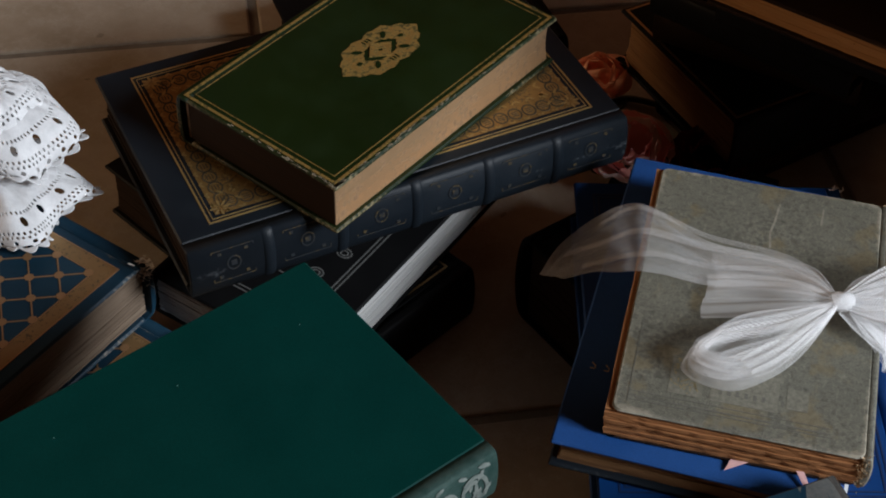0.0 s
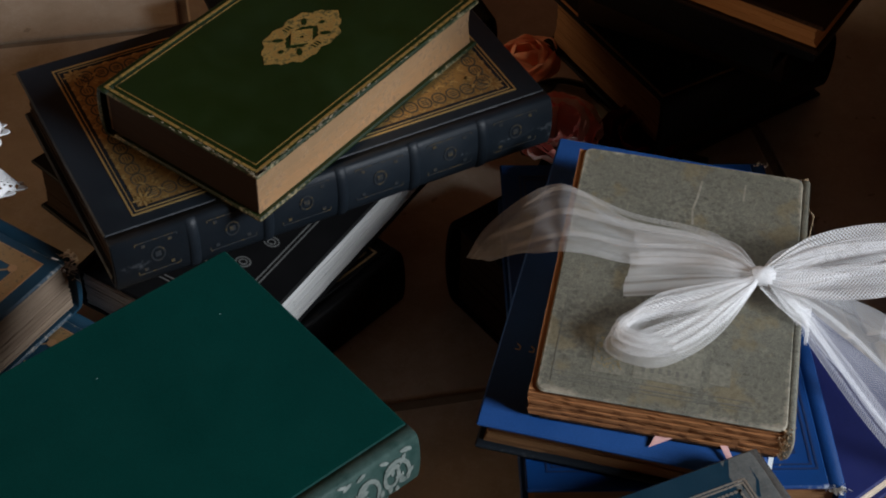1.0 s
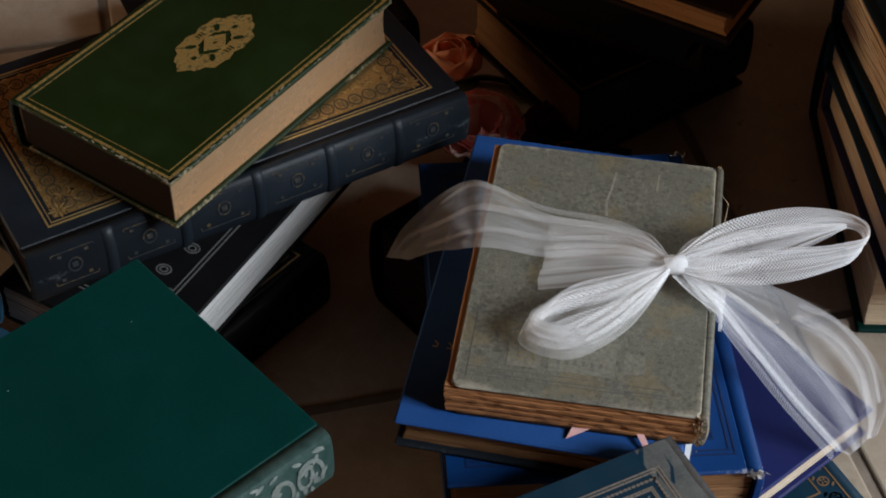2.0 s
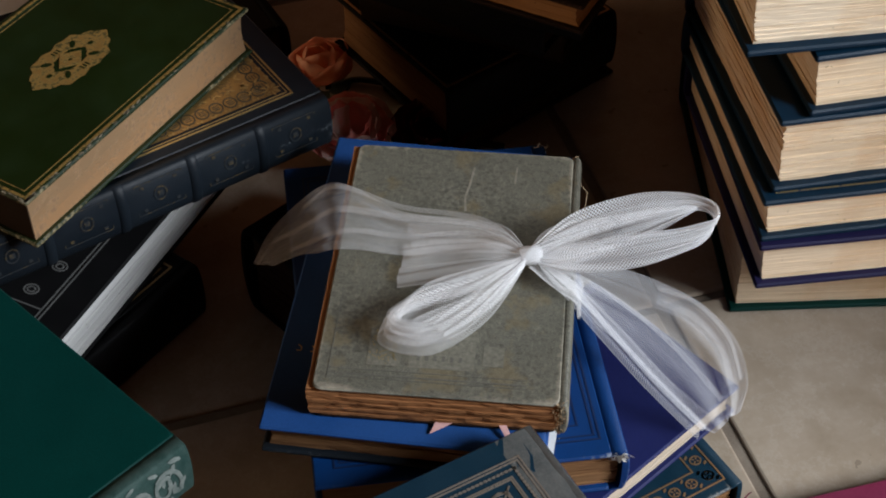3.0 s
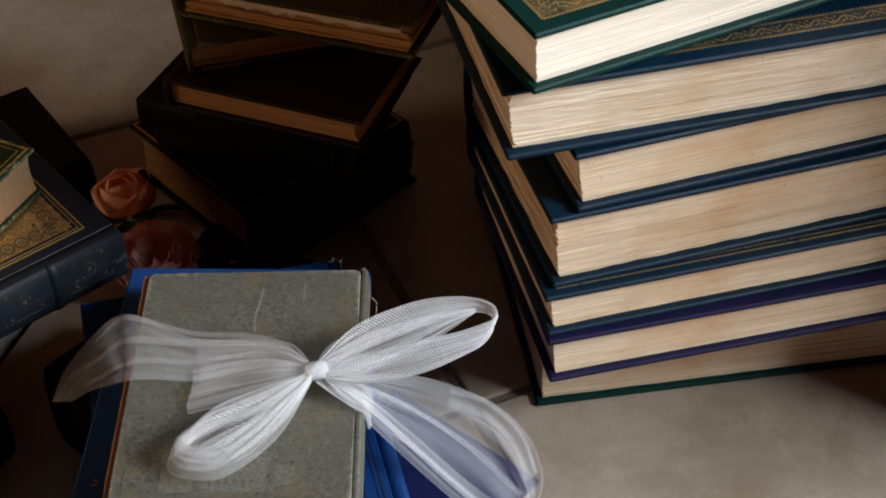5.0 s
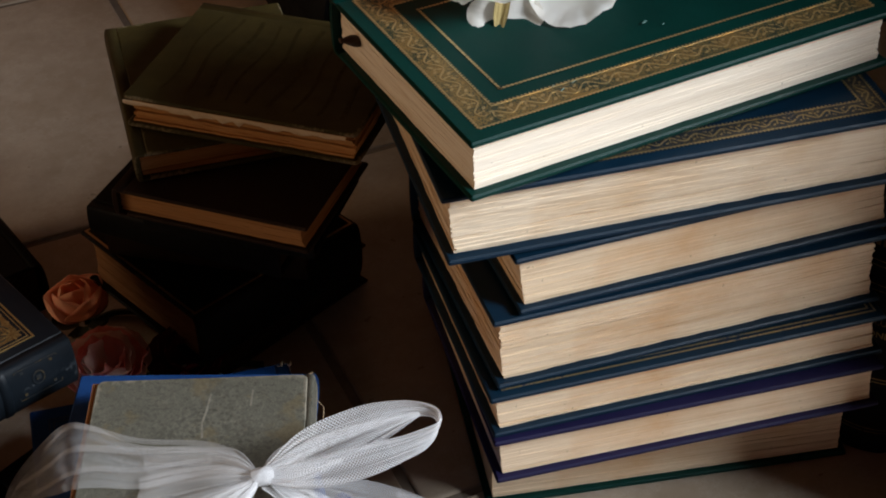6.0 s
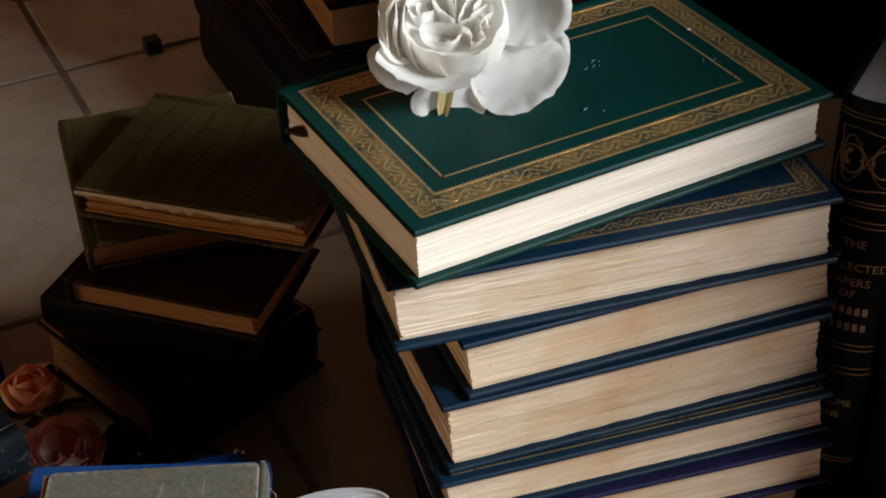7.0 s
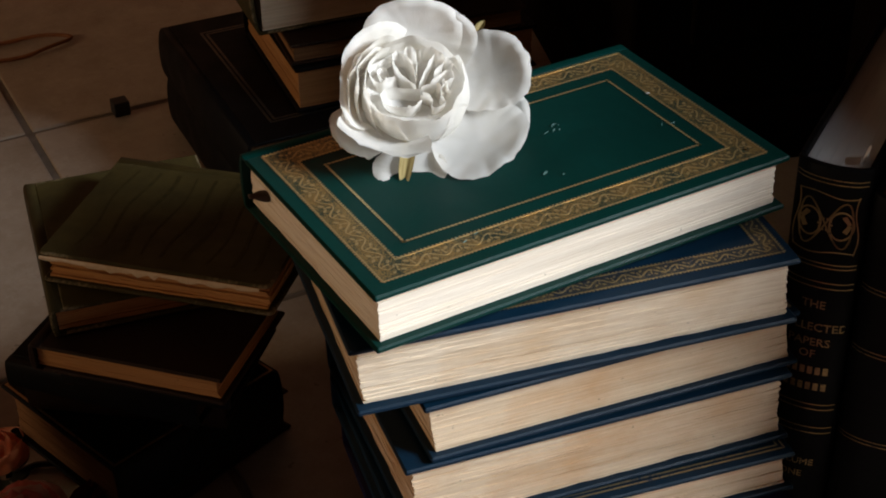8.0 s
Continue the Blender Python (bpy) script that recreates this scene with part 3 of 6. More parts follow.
def scroll_border(root, inset, width, ground, gold, step=0.0085):
    def under(bm, l, d, z):
        frame_band(bm, inset, l - inset, inset, d - inset, width, z, 0.00012)
    def over(bm, l, d, z):
        a, b = inset, inset + width
        for k in (a + 0.0006, b - 0.0006):
            strip(bm, rect(k, l - k, k, d - k), 0.0007, z, 0.0003, True)
        n = 0.0021
        for k in (a, b):
            for (p, q, horizontal) in ((k, l - k, True), (k, d - k, False)):
                count = int((q - p) / n)
                for i in range(count):
                    s = p + (i + 0.5) * (q - p) / count
                    for e in (k, (d if horizontal else l) - k):
                        blob(bm, ring(s, e, 0.0007, 0.0009, 5) if horizontal else ring(e, s, 0.0009, 0.0007, 5), z, 0.00032)
        m = inset + width / 2
        for p, q in (((m, m), (l - m, m)), ((l - m, m), (l - m, d - m)), ((l - m, d - m), (m, d - m)), ((m, d - m), (m, m))):
            vine(bm, p, q, width * 0.62, step, z, 0.0009)
    on_cover(root, "gilt_border", under, ground)
    on_cover(root, "gilt_scrollwork", over, gold)


def beaded_frame(root, inset, gold, r=0.0011):
    def build(bm, l, d, z):
        for p, q, horizontal in ((inset, l - inset, True), (inset, d - inset, False)):
            count = int((q - p) / (2 * r))
            for i in range(count + 1):
                s = p + i * (q - p) / count
                for e in (inset, (d if horizontal else l) - inset):
                    blob(bm, ring(s, e, r * 1.05, r * 0.8, 7) if horizontal else ring(e, s, r * 0.8, r * 1.05, 7), z, 0.0003)
    on_cover(root, "beaded_gilt_frame", build, gold)


def line_frame(root, insets, gold, width=0.0006, name="gilt_rule"):
    def build(bm, l, d, z):
        for k in insets:
            strip(bm, rect(k, l - k, k, d - k), width, z, 0.00025, True)
    return on_cover(root, name, build, gold)


# ---- tall stack of books, with the white rose ----
STACK = "books of the tall stack"


def build_tall_stack():
    specs = [
        # corner, angle, length, depth, z0, z1, cover, pages
        ((0.155, 0.086), 5.0, 0.222, 0.190, 0.0, 0.0748, GREEN_LEATHER, PAGES_TAN, "thick dark green hardback with toned pages at the stack's foot"),
        ((0.1545, 0.0333), 9.6, 0.222, 0.160, 0.0756, 0.1068, PURPLE_CLOTH, PAGES_TAN, "violet cloth hardback with smooth toned pages"),
        ((0.1530, 0.0355), 11.0, 0.224, 0.157, 0.1076, 0.1358, BLUE_LEATHER, PAGES_TAN, "deep blue hardback with thin gilt cover line"),
        ((0.1555, 0.0410), 12.6, 0.220, 0.152, 0.1366, 0.1830, BLUE_LEATHER, PAGES_TAN, "thick deep blue hardback with ragged page edges"),
        ((0.1665, 0.0435), 14.0, 0.212, 0.152, 0.1840, 0.2205, BLUE_LEATHER, PAGES_TAN, "deep blue hardback set back in the stack"),
        ((0.1310, 0.0385), 10.4, 0.236, 0.148, 0.2225, 0.2640, BLUE_LEATHER, PAGES_AGED, "deep blue hardback with a gilt patterned border"),
        ((0.1410, 0.0260), 22.6, 0.2405, 0.149, 0.2690, 0.3015, GREEN_LEATHER, PAGES_WHITE, "emerald leather hardback with gilt scrollwork border under the rose"),
    ]
    made = []
    for i, (c, a, l, d, z0, z1, cover, pages, label) in enumerate(specs):
        made.append(book("book", c, a, l, d, z0, z1, cover, pages, "N", label, STACK, seed=11 + i, leaves=0.0011, ragged=(0.0004, 0.0002, 0.0006, 0.0010, 0.0004, 0.0008, 0.0005)[i], board=0.0033, over=0.0040, skew=(-0.001, -0.0015, -0.002, -0.0025, -0.003, -0.003, 0.0)[i], rx=(0, 0, 0, 0, 0.8, 1.4, 0)[i]))
    scroll_border(made[6], 0.0085, 0.0145, GOLD_GREEN_GROUND, GOLD_GREEN)
    beaded_frame(made[6], 0.0330, GOLD_GREEN)
    scroll_border(made[5], 0.008, 0.011, GOLD_BLUE_GROUND, GOLD_BLUE, 0.007)
    for low in (2, 4):
        line_frame(made[low], (0.006, 0.009), GOLD_BLUE, 0.001)
    # small scuffs on the top cover
    rnd = random.Random(5)

    cover = child(made[6], "front_cover")
    for cx, cy, n in ((0.150, 0.085, 6), (0.205, 0.060, 2), (0.125, 0.045, 3), (0.060, 0.020, 3)):
        for _ in range(n):
            x, y, a = cx + rnd.uniform(-0.006, 0.006), cy + rnd.uniform(-0.004, 0.004), rnd.uniform(0.2, 0.9)
            r = rnd.uniform(0.0012, 0.004)
            bm = bmesh.new()
            strip(bm, [(x, y), (x + r * math.cos(a), y + r * math.sin(a))], 0.0003, 0.0335, 0.00018)
            part("scuff", bm, TEAL_SCUFF, cover)
    bm = bmesh.new()
    blob(bm, ring(0.2165, 0.0905, 0.0013, 0.0009, 8), 0.0336, 0.0003)
    part("white_fleck", bm, WHITE_SLIP, child(made[6], "front_cover"))
    # the ribbon end that sticks out of the leaves
    bm = bmesh.new()
    rows = []
    for i in range(9):
        u = i / 8
        r = 0.0042 * (1 - 0.35 * u) * (0.6 + 0.4 * math.sin(math.pi * min(1, u + 0.25)))
        rows.append([(-0.010 * u + 0.004, 0.126 + r * math.cos(a), 0.018 + 0.003 * u + r * 0.8 * math.sin(a)) for a in (2 * math.pi * k / 10 for k in range(10))])
    g = sheet(bm, rows, True)
    bm.faces.new(g[-1])
    part("ribbon_end", bm, DARK_RIBBON, made[6], "dark brown curled ribbon end", True)
    return made


TEAL_SCUFF = plain("rubbed_teal", (0.10, 0.22, 0.20), (0.2, 0.32, 0.3), 0.6, 300)
build_tall_stack()


# ---- grey book with the tulle bow on its blue pile ----
def build_bow_pile():
    pile = "books under the tulle bow"
    gold = book("book", (0.012, -0.139), 33, 0.160, 0.110, 0.0, 0.025, NAVY_WORN, PAGES_BROWN, "E", "worn navy hardback with copper scroll border on the floor", pile, seed=31)
    line_frame(gold, (0.006, 0.0175), COPPER_NAVY, 0.0009)

    def scroll(bm, l, d, z):
        m = 0.0118
        for p, q in (((m, m), (l - m, m)), ((l - m, m), (l - m, d - m)), ((l - m, d - m), (m, d - m)), ((m, d - m), (m, m))):
            n = round((Vector(q) - Vector(p)).length / 0.0105)
            for i in range(n + 1):
                c = Vector(p).lerp(Vector(q), i / n)
                strip(bm, ring(c.x, c.y, 0.0030, 0.0026, 12), 0.0007, z, 0.0003, True)
                for w4 in range(4):
                    blob(bm, ring(c.x + 0.0014 * math.cos(w4 * 1.571 + 0.785), c.y + 0.0014 * math.sin(w4 * 1.571 + 0.785), 0.0010, 0.0005, 6, w4 * 1.571 + 0.785), z)
                for s in (-1, 1):
                    blob(bm, ring(c.x + s * 0.0035, c.y - s * 0.0035, 0.0016, 0.0007, 6, 0.7), z)
    on_cover(gold, "copper_scrollwork", scroll, COPPER_NAVY)
    book("book", (0.026, -0.118), 45.5, 0.110, 0.070, 0.0258, 0.0408, BROWN_LEATHER, PAGES_BROWN, "N", "thin dark book hidden between navy and indigo ones", pile, seed=30)
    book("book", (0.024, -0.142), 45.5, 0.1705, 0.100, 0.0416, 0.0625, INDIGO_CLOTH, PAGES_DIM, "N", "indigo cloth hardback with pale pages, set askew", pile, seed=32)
    book("book", (-0.118, 0.080), -44, 0.100, 0.085, 0.0, 0.0628, BLACK_LEATHER, PAGES_SHADED, "W", "thick black leather book under the tulle tail", pile, seed=33, bulge=0.12)
    royal = book("book", (-0.059, -0.112), 10.1, 0.143, 0.215, 0.0635, 0.0915, ROYAL_CLOTH, PAGES_BROWN, "E", "royal blue hardback with blind ruled frame and frayed spine", pile, seed=34)
    line_frame(royal, (0.010, 0.0125, 0.019), INK_NAVY, 0.0009, "blind_rule")
    rnd = random.Random(3)
    for y in (0.0, 0.213):
        bm = bmesh.new()
        tuft(bm, rnd, 0.1405, y, 0.0262, (0.0022, 0.0006, 0.0012), 0.0035, (0.6, -1 if y == 0 else 1, 0.3), 60)
        part("frayed_cap", bm, FRAYED, royal, "frayed white spine cap")
    sky_book = book("book", (-0.085, -0.093), -5.5, 0.128, 0.199, 0.0925, 0.1110, SKY_CLOTH, PAGES_BROWN, "E", "faded blue cloth book with dark lower cover", pile, seed=35)

    child(sky_book, "back_cover").data.materials[0] = SLATE_LEATHER

    def marks(bm, l, d, z):
        for x in (0.008, 0.0145):
            strip(bm, [(x, 0.047), (x + 0.0022, 0.047), (x + 0.0022, 0.049), (x + 0.0004, 0.0505)], 0.0005, z, 0.0002)
    on_cover(sky_book, "gilt_mark", marks, GOLD_BLUE)
    grey = book("book", (-0.0605, -0.0865), -3.2, 0.1125, 0.163, 0.1118, 0.1318, GREY_COVER, PAGES_RUST, "E",
                "faded grey cloth book tied with a tulle bow", pile, seed=36, spine_mat=GREY_COVER, over=-0.0004, leaves=0.0016, ragged=0.0009, board=0.0020, fore="flat", hinge=0.0022, out=0.0022, corner_radius=0.0042)
    child(grey, "back_cover").data.materials[0] = BROWN_LEATHER

    # ghost of the printed cover design: rules, a pale title panel, illegible bars for the title
    def rules(bm, l, d, z):
        for k, w in ((0.0075, 0.0005), (0.0095, 0.0008), (0.0125, 0.0004)):
            strip(bm, [(0.006, k), (l - 0.018, k)], w, z, 0.00012)
        strip(bm, [(0.006, 0.006), (0.006, 0.060)], 0.0004, z, 0.00012)
        for row, cells in ((0.0215, 6), (0.0318, 5)):
            for i in range(cells):
                x = 0.0455 + i * 0.0038 + (6 - cells) * 0.0016
                strip(bm, [(x, row - 0.0016), (x, row + 0.0016)], 0.0016, z + 0.00012, 0.00012)
    on_cover(grey, "faded_print", rules, INK_GREY)

    def panel(bm, l, d, z):
        box(bm, 0.041, 0.071, 0.0155, 0.0395, z, z + 0.0001)
        box(bm, 0.0745, 0.084, 0.019, 0.031, z, z + 0.0001)
        box(bm, 0.0225, 0.0375, 0.0155, 0.0375, z, z + 0.0001)
    on_cover(grey, "faded_panel", panel, INK_PALE)

    def flourish(bm, l, d, z):
        r2 = random.Random(8)
        for _ in range(60):
            x, y = r2.uniform(0.0235, 0.0365), r2.uniform(0.0165, 0.0365)
            strip(bm, [(x, y), (x + r2.uniform(-0.002, 0.002), y + r2.uniform(-0.002, 0.002))], 0.0005, z + 0.00012, 0.0001)
    on_cover(grey, "faded_emblem", flourish, GOLD_FADED)

    def crease(bm, l, d, z):
        strip(bm, [(0.0585, 0.118), (0.0575, 0.128), (0.0592, 0.138), (0.0605, 0.150)], 0.0011, z, 0.00012)
        strip(bm, [(0.0815, 0.140), (0.0820, 0.152)], 0.0009, z, 0.0001)
    on_cover(grey, "crease", crease, CREASE, "pale crack in the cloth")
    # torn cap
    for y, s in ((0.0, 1), (0.163, -1)):
        bm = bmesh.new()
        tuft(bm, rnd, 0.1105, y, 0.011, (0.0012, 0.0004, 0.0045), 0.0024, (0.4, -s, 0.2), 90)
        part("torn_cap", bm, TORN_BOARD, grey, "torn brown spine end")
    # loose thread
    bm = bmesh.new()
    pts = [Vector((0.112, 0.155, 0.012)), Vector((0.118, 0.150, 0.008)), Vector((0.117, 0.140, -0.002)), Vector((0.121, 0.133, -0.012))]
    sheet(bm, [[p + Vector((0.0002 * math.cos(a), 0.0002 * math.sin(a), 0)) for a in (0, 2.1, 4.2)] for p in pts], True)
    part("thread", bm, TORN_BOARD, grey)
    # pink ribbon marker: two cut tails out of the leaves
    inv = grey.matrix_world.inverted()
    for pts in (((0.000, -0.0815, 0.1175), (0.0085, -0.0825, 0.1175), (0.0075, -0.0875, 0.1150), (-0.0005, -0.0910, 0.1126), (-0.0078, -0.0950, 0.1118), (-0.0052, -0.0890, 0.1132)),
                ((0.0195, -0.0830, 0.1180), (0.0232, -0.0832, 0.1180), (0.0262, -0.0900, 0.1145), (0.0300, -0.0985, 0.1122), (0.0275, -0.0985, 0.1120), (0.0228, -0.0905, 0.1145))):
        bm = bmesh.new()
        v = [bm.verts.new(inv @ Vector(p)) for p in pts]
        for tri in ((0, 1, 2), (0, 2, 5), (5, 2, 3), (5, 3, 4)):
            bm.faces.new([v[i] for i in tri])
        ob = part("ribbon_marker", bm, PINK_RIBBON, grey, "dusty pink ribbon marker tail")
        ob.modifiers.new("thick", "SOLIDIFY").thickness = 0.0003
    # white slip between the blue books
    bm = bmesh.new()
    box(bm, -0.0028, 0.0028, -0.03, 0.02, 0, 0.0004)
    slip = part("paper_slip", bm, WHITE_SLIP, None)
    slip.matrix_world = pose(0.047, -0.080, 0.0918, 0, 0, -8)
    tagged(slip, "narrow white paper slip lying between blue books", "paper slip")
    return grey


GOLD_FADED = plain("faded_gilt_print", (0.16, 0.13, 0.07), (0.24, 0.19, 0.09), 0.6, 300)
build_bow_pile()


def spline(points, n):
    """Smooth curve through points (Catmull-Rom), n samples."""
    pts = [Vector(p) for p in points]
    pts = [2 * pts[0] - pts[1]] + pts + [2 * pts[-1] - pts[-2]]
    out = []
    segs = len(pts) - 3
    for i in range(n):
        u = i / (n - 1) * segs
        k = min(int(u), segs - 1)
        f = u - k
        a, b, c, d = pts[k:k + 4]
        out.append(0.5 * ((2 * b) + (c - a) * f + (2 * a - 5 * b + 4 * c - d) * f * f + (3 * b - a - 3 * c + d) * f ** 3))
    return out


def veil(bm, path, widths, sides, pleats=5, amp=0.002, seed=1, n=46, m=40, gather=0.0, rag=0.0):
    """A band of net along path. widths and sides: at even steps along it, its breadth and the way across. Pleats run lengthwise."""
    rnd = random.Random(seed)
    centre = spline(path, n)
    wid = [v.x for v in spline([(w, 0, 0) for w in widths], n)]
    way = spline(sides, n)
    ph = [rnd.uniform(0, 6.28) for _ in range(4)]
    total = sum((centre[i + 1] - centre[i]).length for i in range(n - 1))
    rows = []
    for i, p in enumerate(centre):
        u = i / (n - 1)
        t = (centre[min(i + 1, n - 1)] - centre[max(i - 1, 0)]).normalized()
        s = way[i].normalized()
        up = t.cross(s).normalized()
        row = []
        for j in range(m + 1):
            v = 2 * j / m - 1
            vv = v + 0.10 * math.sin(pleats * 2.1 * v + ph[0]) + 0.03 * math.sin(7 * u + 9 * v + ph[1])
            lift = amp * (0.55 * math.sin(pleats * math.pi * v + ph[2] + 1.6 * math.sin(3 * u + ph[3])) + 1.5 * noise.noise((v * pleats * 1.4, u * 3.0, seed * 7.0)) + 0.5 * noise.noise((v * pleats * 5, u * 5.0, seed * 3.0)))
            lift *= min(1.0, wid[i] / 0.02 + 0.2)
            end = rag * max(0, u - 0.9) * 10 * math.sin(9 * v + ph[1])
            row.append(p + s * (vv * wid[i] / 2) + up * lift + t * end)
        rows.append(row)
    wide = max(widths)
    sheet(bm, rows, uv=lambda i, j: (i / (n - 1) * total, j / m * wide * 1.3), packed=[min(6.0, wide / max(0.001, w)) for w in wid])


def build_bow():
    bow = thing("tulle_bow", pose(0, 0, 0), "white tulle ribbon tied in a loose bow round the grey book", "bow")
    k = Vector((0.036, -0.016, 0.147))
    # knot: a small pulled wrap
    bm = bmesh.new()
    rows = []
    for i in range(15):
        a = 2 * math.pi * i / 15
        row = []
        for j in range(9):
            v = j / 8 - 0.5
            r = 0.0034 + 0.0006 * math.sin(5 * a + 9 * v) + 0.0010 * (1 - 4 * v * v)
            row.append(k + Vector((math.cos(0.35) * v * 0.0105 - 0.3 * r * math.cos(a), math.sin(0.35) * v * 0.009 + r * math.cos(a), r * 1.0 * math.sin(a))))
        rows.append(row)
    rows.append(rows[0])
    sheet(bm, rows, uv=lambda i, j: (i * 0.002, j * 0.002))
    part("knot", bm, TULLE_KNOT, bow, "tight white knot", True)

    def add(name, dense, label, *args, **kw):
        bm = bmesh.new()
        veil(bm, *args, **kw)
        part(name, bm, (TULLE, TULLE_DENSE, TULLE_KNOT, TULLE_SHEER)[int(dense)], bow, label, True)

    across = (-0.52, 0.85, 0)

    def between(name, dense, label, edge_a, edge_b, n=64, m=44, amp=0.0010, folds=4.0, seed=1, drag=0.0):
        """Net stretched between two curves that leave the knot, with soft lengthwise folds and gathers."""
        pa, pb = spline(edge_a, n), spline(edge_b, n)
        total = sum((pa[i + 1] - pa[i]).length for i in range(n - 1))
        wide = max((x - y).length for x, y in zip(pa, pb))
        rows = []
        for i in range(n):
            u = i / (n - 1)
            side = pb[i] - pa[i]
            t = (pa[min(n - 1, i + 1)] - pa[max(0, i - 1)]).normalized()
            up = t.cross(side).normalized()
            if up.z < 0:
                up = -up
            row = []
            for j in range(m + 1):
                v = j / m
                vv = v + 0.05 * math.sin(folds * 2.6 * v + seed) * math.sin(math.pi * v)
                lift = amp * math.sin(math.pi * v) ** 0.5 * min(1, side.length / 0.012) * (math.sin(folds * 2 * math.pi * v + seed + 1.2 * math.sin(3 * u)) + 1.4 * noise.noise((v * folds * 1.5, u * 2.5, seed * 3.7)))
                row.append(pa[i] + side * vv + up * lift + t * (drag * max(0, u - 0.9) * 10 * math.sin(8 * v + seed)))
            rows.append(row)
        bm = bmesh.new()
        sheet(bm, rows, uv=lambda i, j: (i / (n - 1) * total, j / m * wide), packed=[min(7.0, wide / max(0.002, (x - y).length)) for x, y in zip(pa, pb)])
        part(name, bm, (TULLE, TULLE_DENSE, TULLE_KNOT, TULLE_SHEER)[int(dense)], bow, label, True)

    # left loop: nested turns that stand on edge, with the net drawn flat above and below them
    def turn(scale, z, lean, wide, seed, dense):
        tip = Vector((-0.0215, -0.0570, z))
        ring_pts = [(0.013, -0.027), (-0.009, -0.037), (-0.023, -0.052), (-0.0305, -0.062), (-0.028, -0.069), (-0.017, -0.0735), (-0.005, -0.0730), (0.010, -0.0620), (0.023, -0.0450)]
        path = [k]
        for i, (x, y) in enumerate(ring_pts):
            p = Vector((x, y + 0.005 * min(1, i / 3), z))
            path.append(p.lerp(tip, 1 - scale) if 0 < i < 8 else p.lerp(Vector((0.018, -0.036, z)), 1 - scale))
        path.append(k)
        n = len(path)
        out = [0.005] + [wide] * (n - 2) + [0.005]
        add("left_loop", dense, "loop of gathered net", path, out, [(lean * 0.6, lean, 1)] * n, pleats=3, amp=0.0005, seed=seed, n=90, m=20)
    turn(1.00, 0.1420, 0.9, 0.0115, 4, 3)
    turn(0.74, 0.1440, 0.6, 0.0090, 9, 0)
    turn(0.50, 0.1455, 0.5, 0.0070, 21, 0)
    turn(0.30, 0.1465, 0.4, 0.0050, 22, 3)
    top_edge = [k, (0.013, -0.025, 0.148), (-0.009, -0.034, 0.147), (-0.023, -0.047, 0.145), (-0.0290, -0.057, 0.142)]
    low_edge = [k, (0.026, -0.036, 0.146), (0.012, -0.055, 0.145), (-0.004, -0.0670, 0.142), (-0.020, -0.0660, 0.139)]
    between("left_loop", 3, "upper side of the loop", top_edge, low_edge, seed=3, amp=0.0012, folds=4)
    mid_edge = [k, (0.018, -0.034, 0.149), (0.003, -0.049, 0.149), (-0.008, -0.060, 0.147)]
    between("left_loop", 3, "inner fold of the loop", [k, (0.022, -0.042, 0.147), (0.010, -0.060, 0.146), (0.000, -0.068, 0.145)], mid_edge, seed=7, amp=0.0009, folds=3)
    # the short cut end, in two layers
    between("stub_tail", 0, "short cut end of net", [k, (0.018, -0.006, 0.146), (-0.002, 0.000, 0.1400), (-0.024, 0.000, 0.1360)], [k, (0.016, -0.024, 0.144), (-0.006, -0.027, 0.1390), (-0.026, -0.028, 0.1350)], seed=2, amp=0.0007, folds=5, drag=0.0006)
    between("stub_tail", 3, "short cut end of net", [k, (0.024, 0.004, 0.146), (0.006, 0.014, 0.1390), (-0.023, 0.015, 0.1355)], [k, (0.020, -0.010, 0.145), (0.000, -0.008, 0.1385), (-0.020, -0.010, 0.1350)], seed=6, amp=0.0007, folds=4, drag=0.0008)
    # the long sheer tail over the cover's edge, in three overlapping layers
    between("left_tail", 3, "sheer tail draped over the book's edge",
            [k, (0.014, 0.008, 0.143), (-0.026, 0.022, 0.1365), (-0.052, 0.040, 0.1355), (-0.066, 0.046, 0.1310), (-0.082, 0.052, 0.112), (-0.098, 0.046, 0.095), (-0.106, 0.036, 0.082)],
            [k, (0.012, -0.010, 0.142), (-0.022, -0.006, 0.1345), (-0.045, -0.003, 0.1345), (-0.058, -0.002, 0.1330), (-0.068, 0.010, 0.118), (-0.078, 0.018, 0.108), (-0.092, 0.022, 0.096)], seed=8, amp=0.0013, folds=3)
    lift = (-0.15, 0.8, 0.35)
    add("right_loop", 1, "upright loop of gathered net",
        [k, (0.056, -0.004, 0.154), (0.082, 0.004, 0.159), (0.106, 0.0075, 0.162), (0.1205, 0.004, 0.161), (0.1205, -0.004, 0.157), (0.108, -0.010, 0.155), (0.084, -0.016, 0.153), (0.056, -0.018, 0.149), k],
        [0.006, 0.013, 0.014, 0.009, 0.007, 0.009, 0.011, 0.016, 0.014, 0.006], [lift, lift, lift, (-0.3, 0.5, 0.8), (0.1, 0.2, 1), (0.3, 0.4, 0.9), lift, lift, lift, lift], pleats=5, amp=0.0011, seed=7, n=90)
    add("right_loop", False, "inner fold of the loop",
        [k, (0.056, -0.012, 0.151), (0.082, -0.006, 0.156), (0.113, 0.0045, 0.1605)], [0.006, 0.017, 0.015, 0.002], [lift] * 4, pleats=5, amp=0.0015, seed=17)
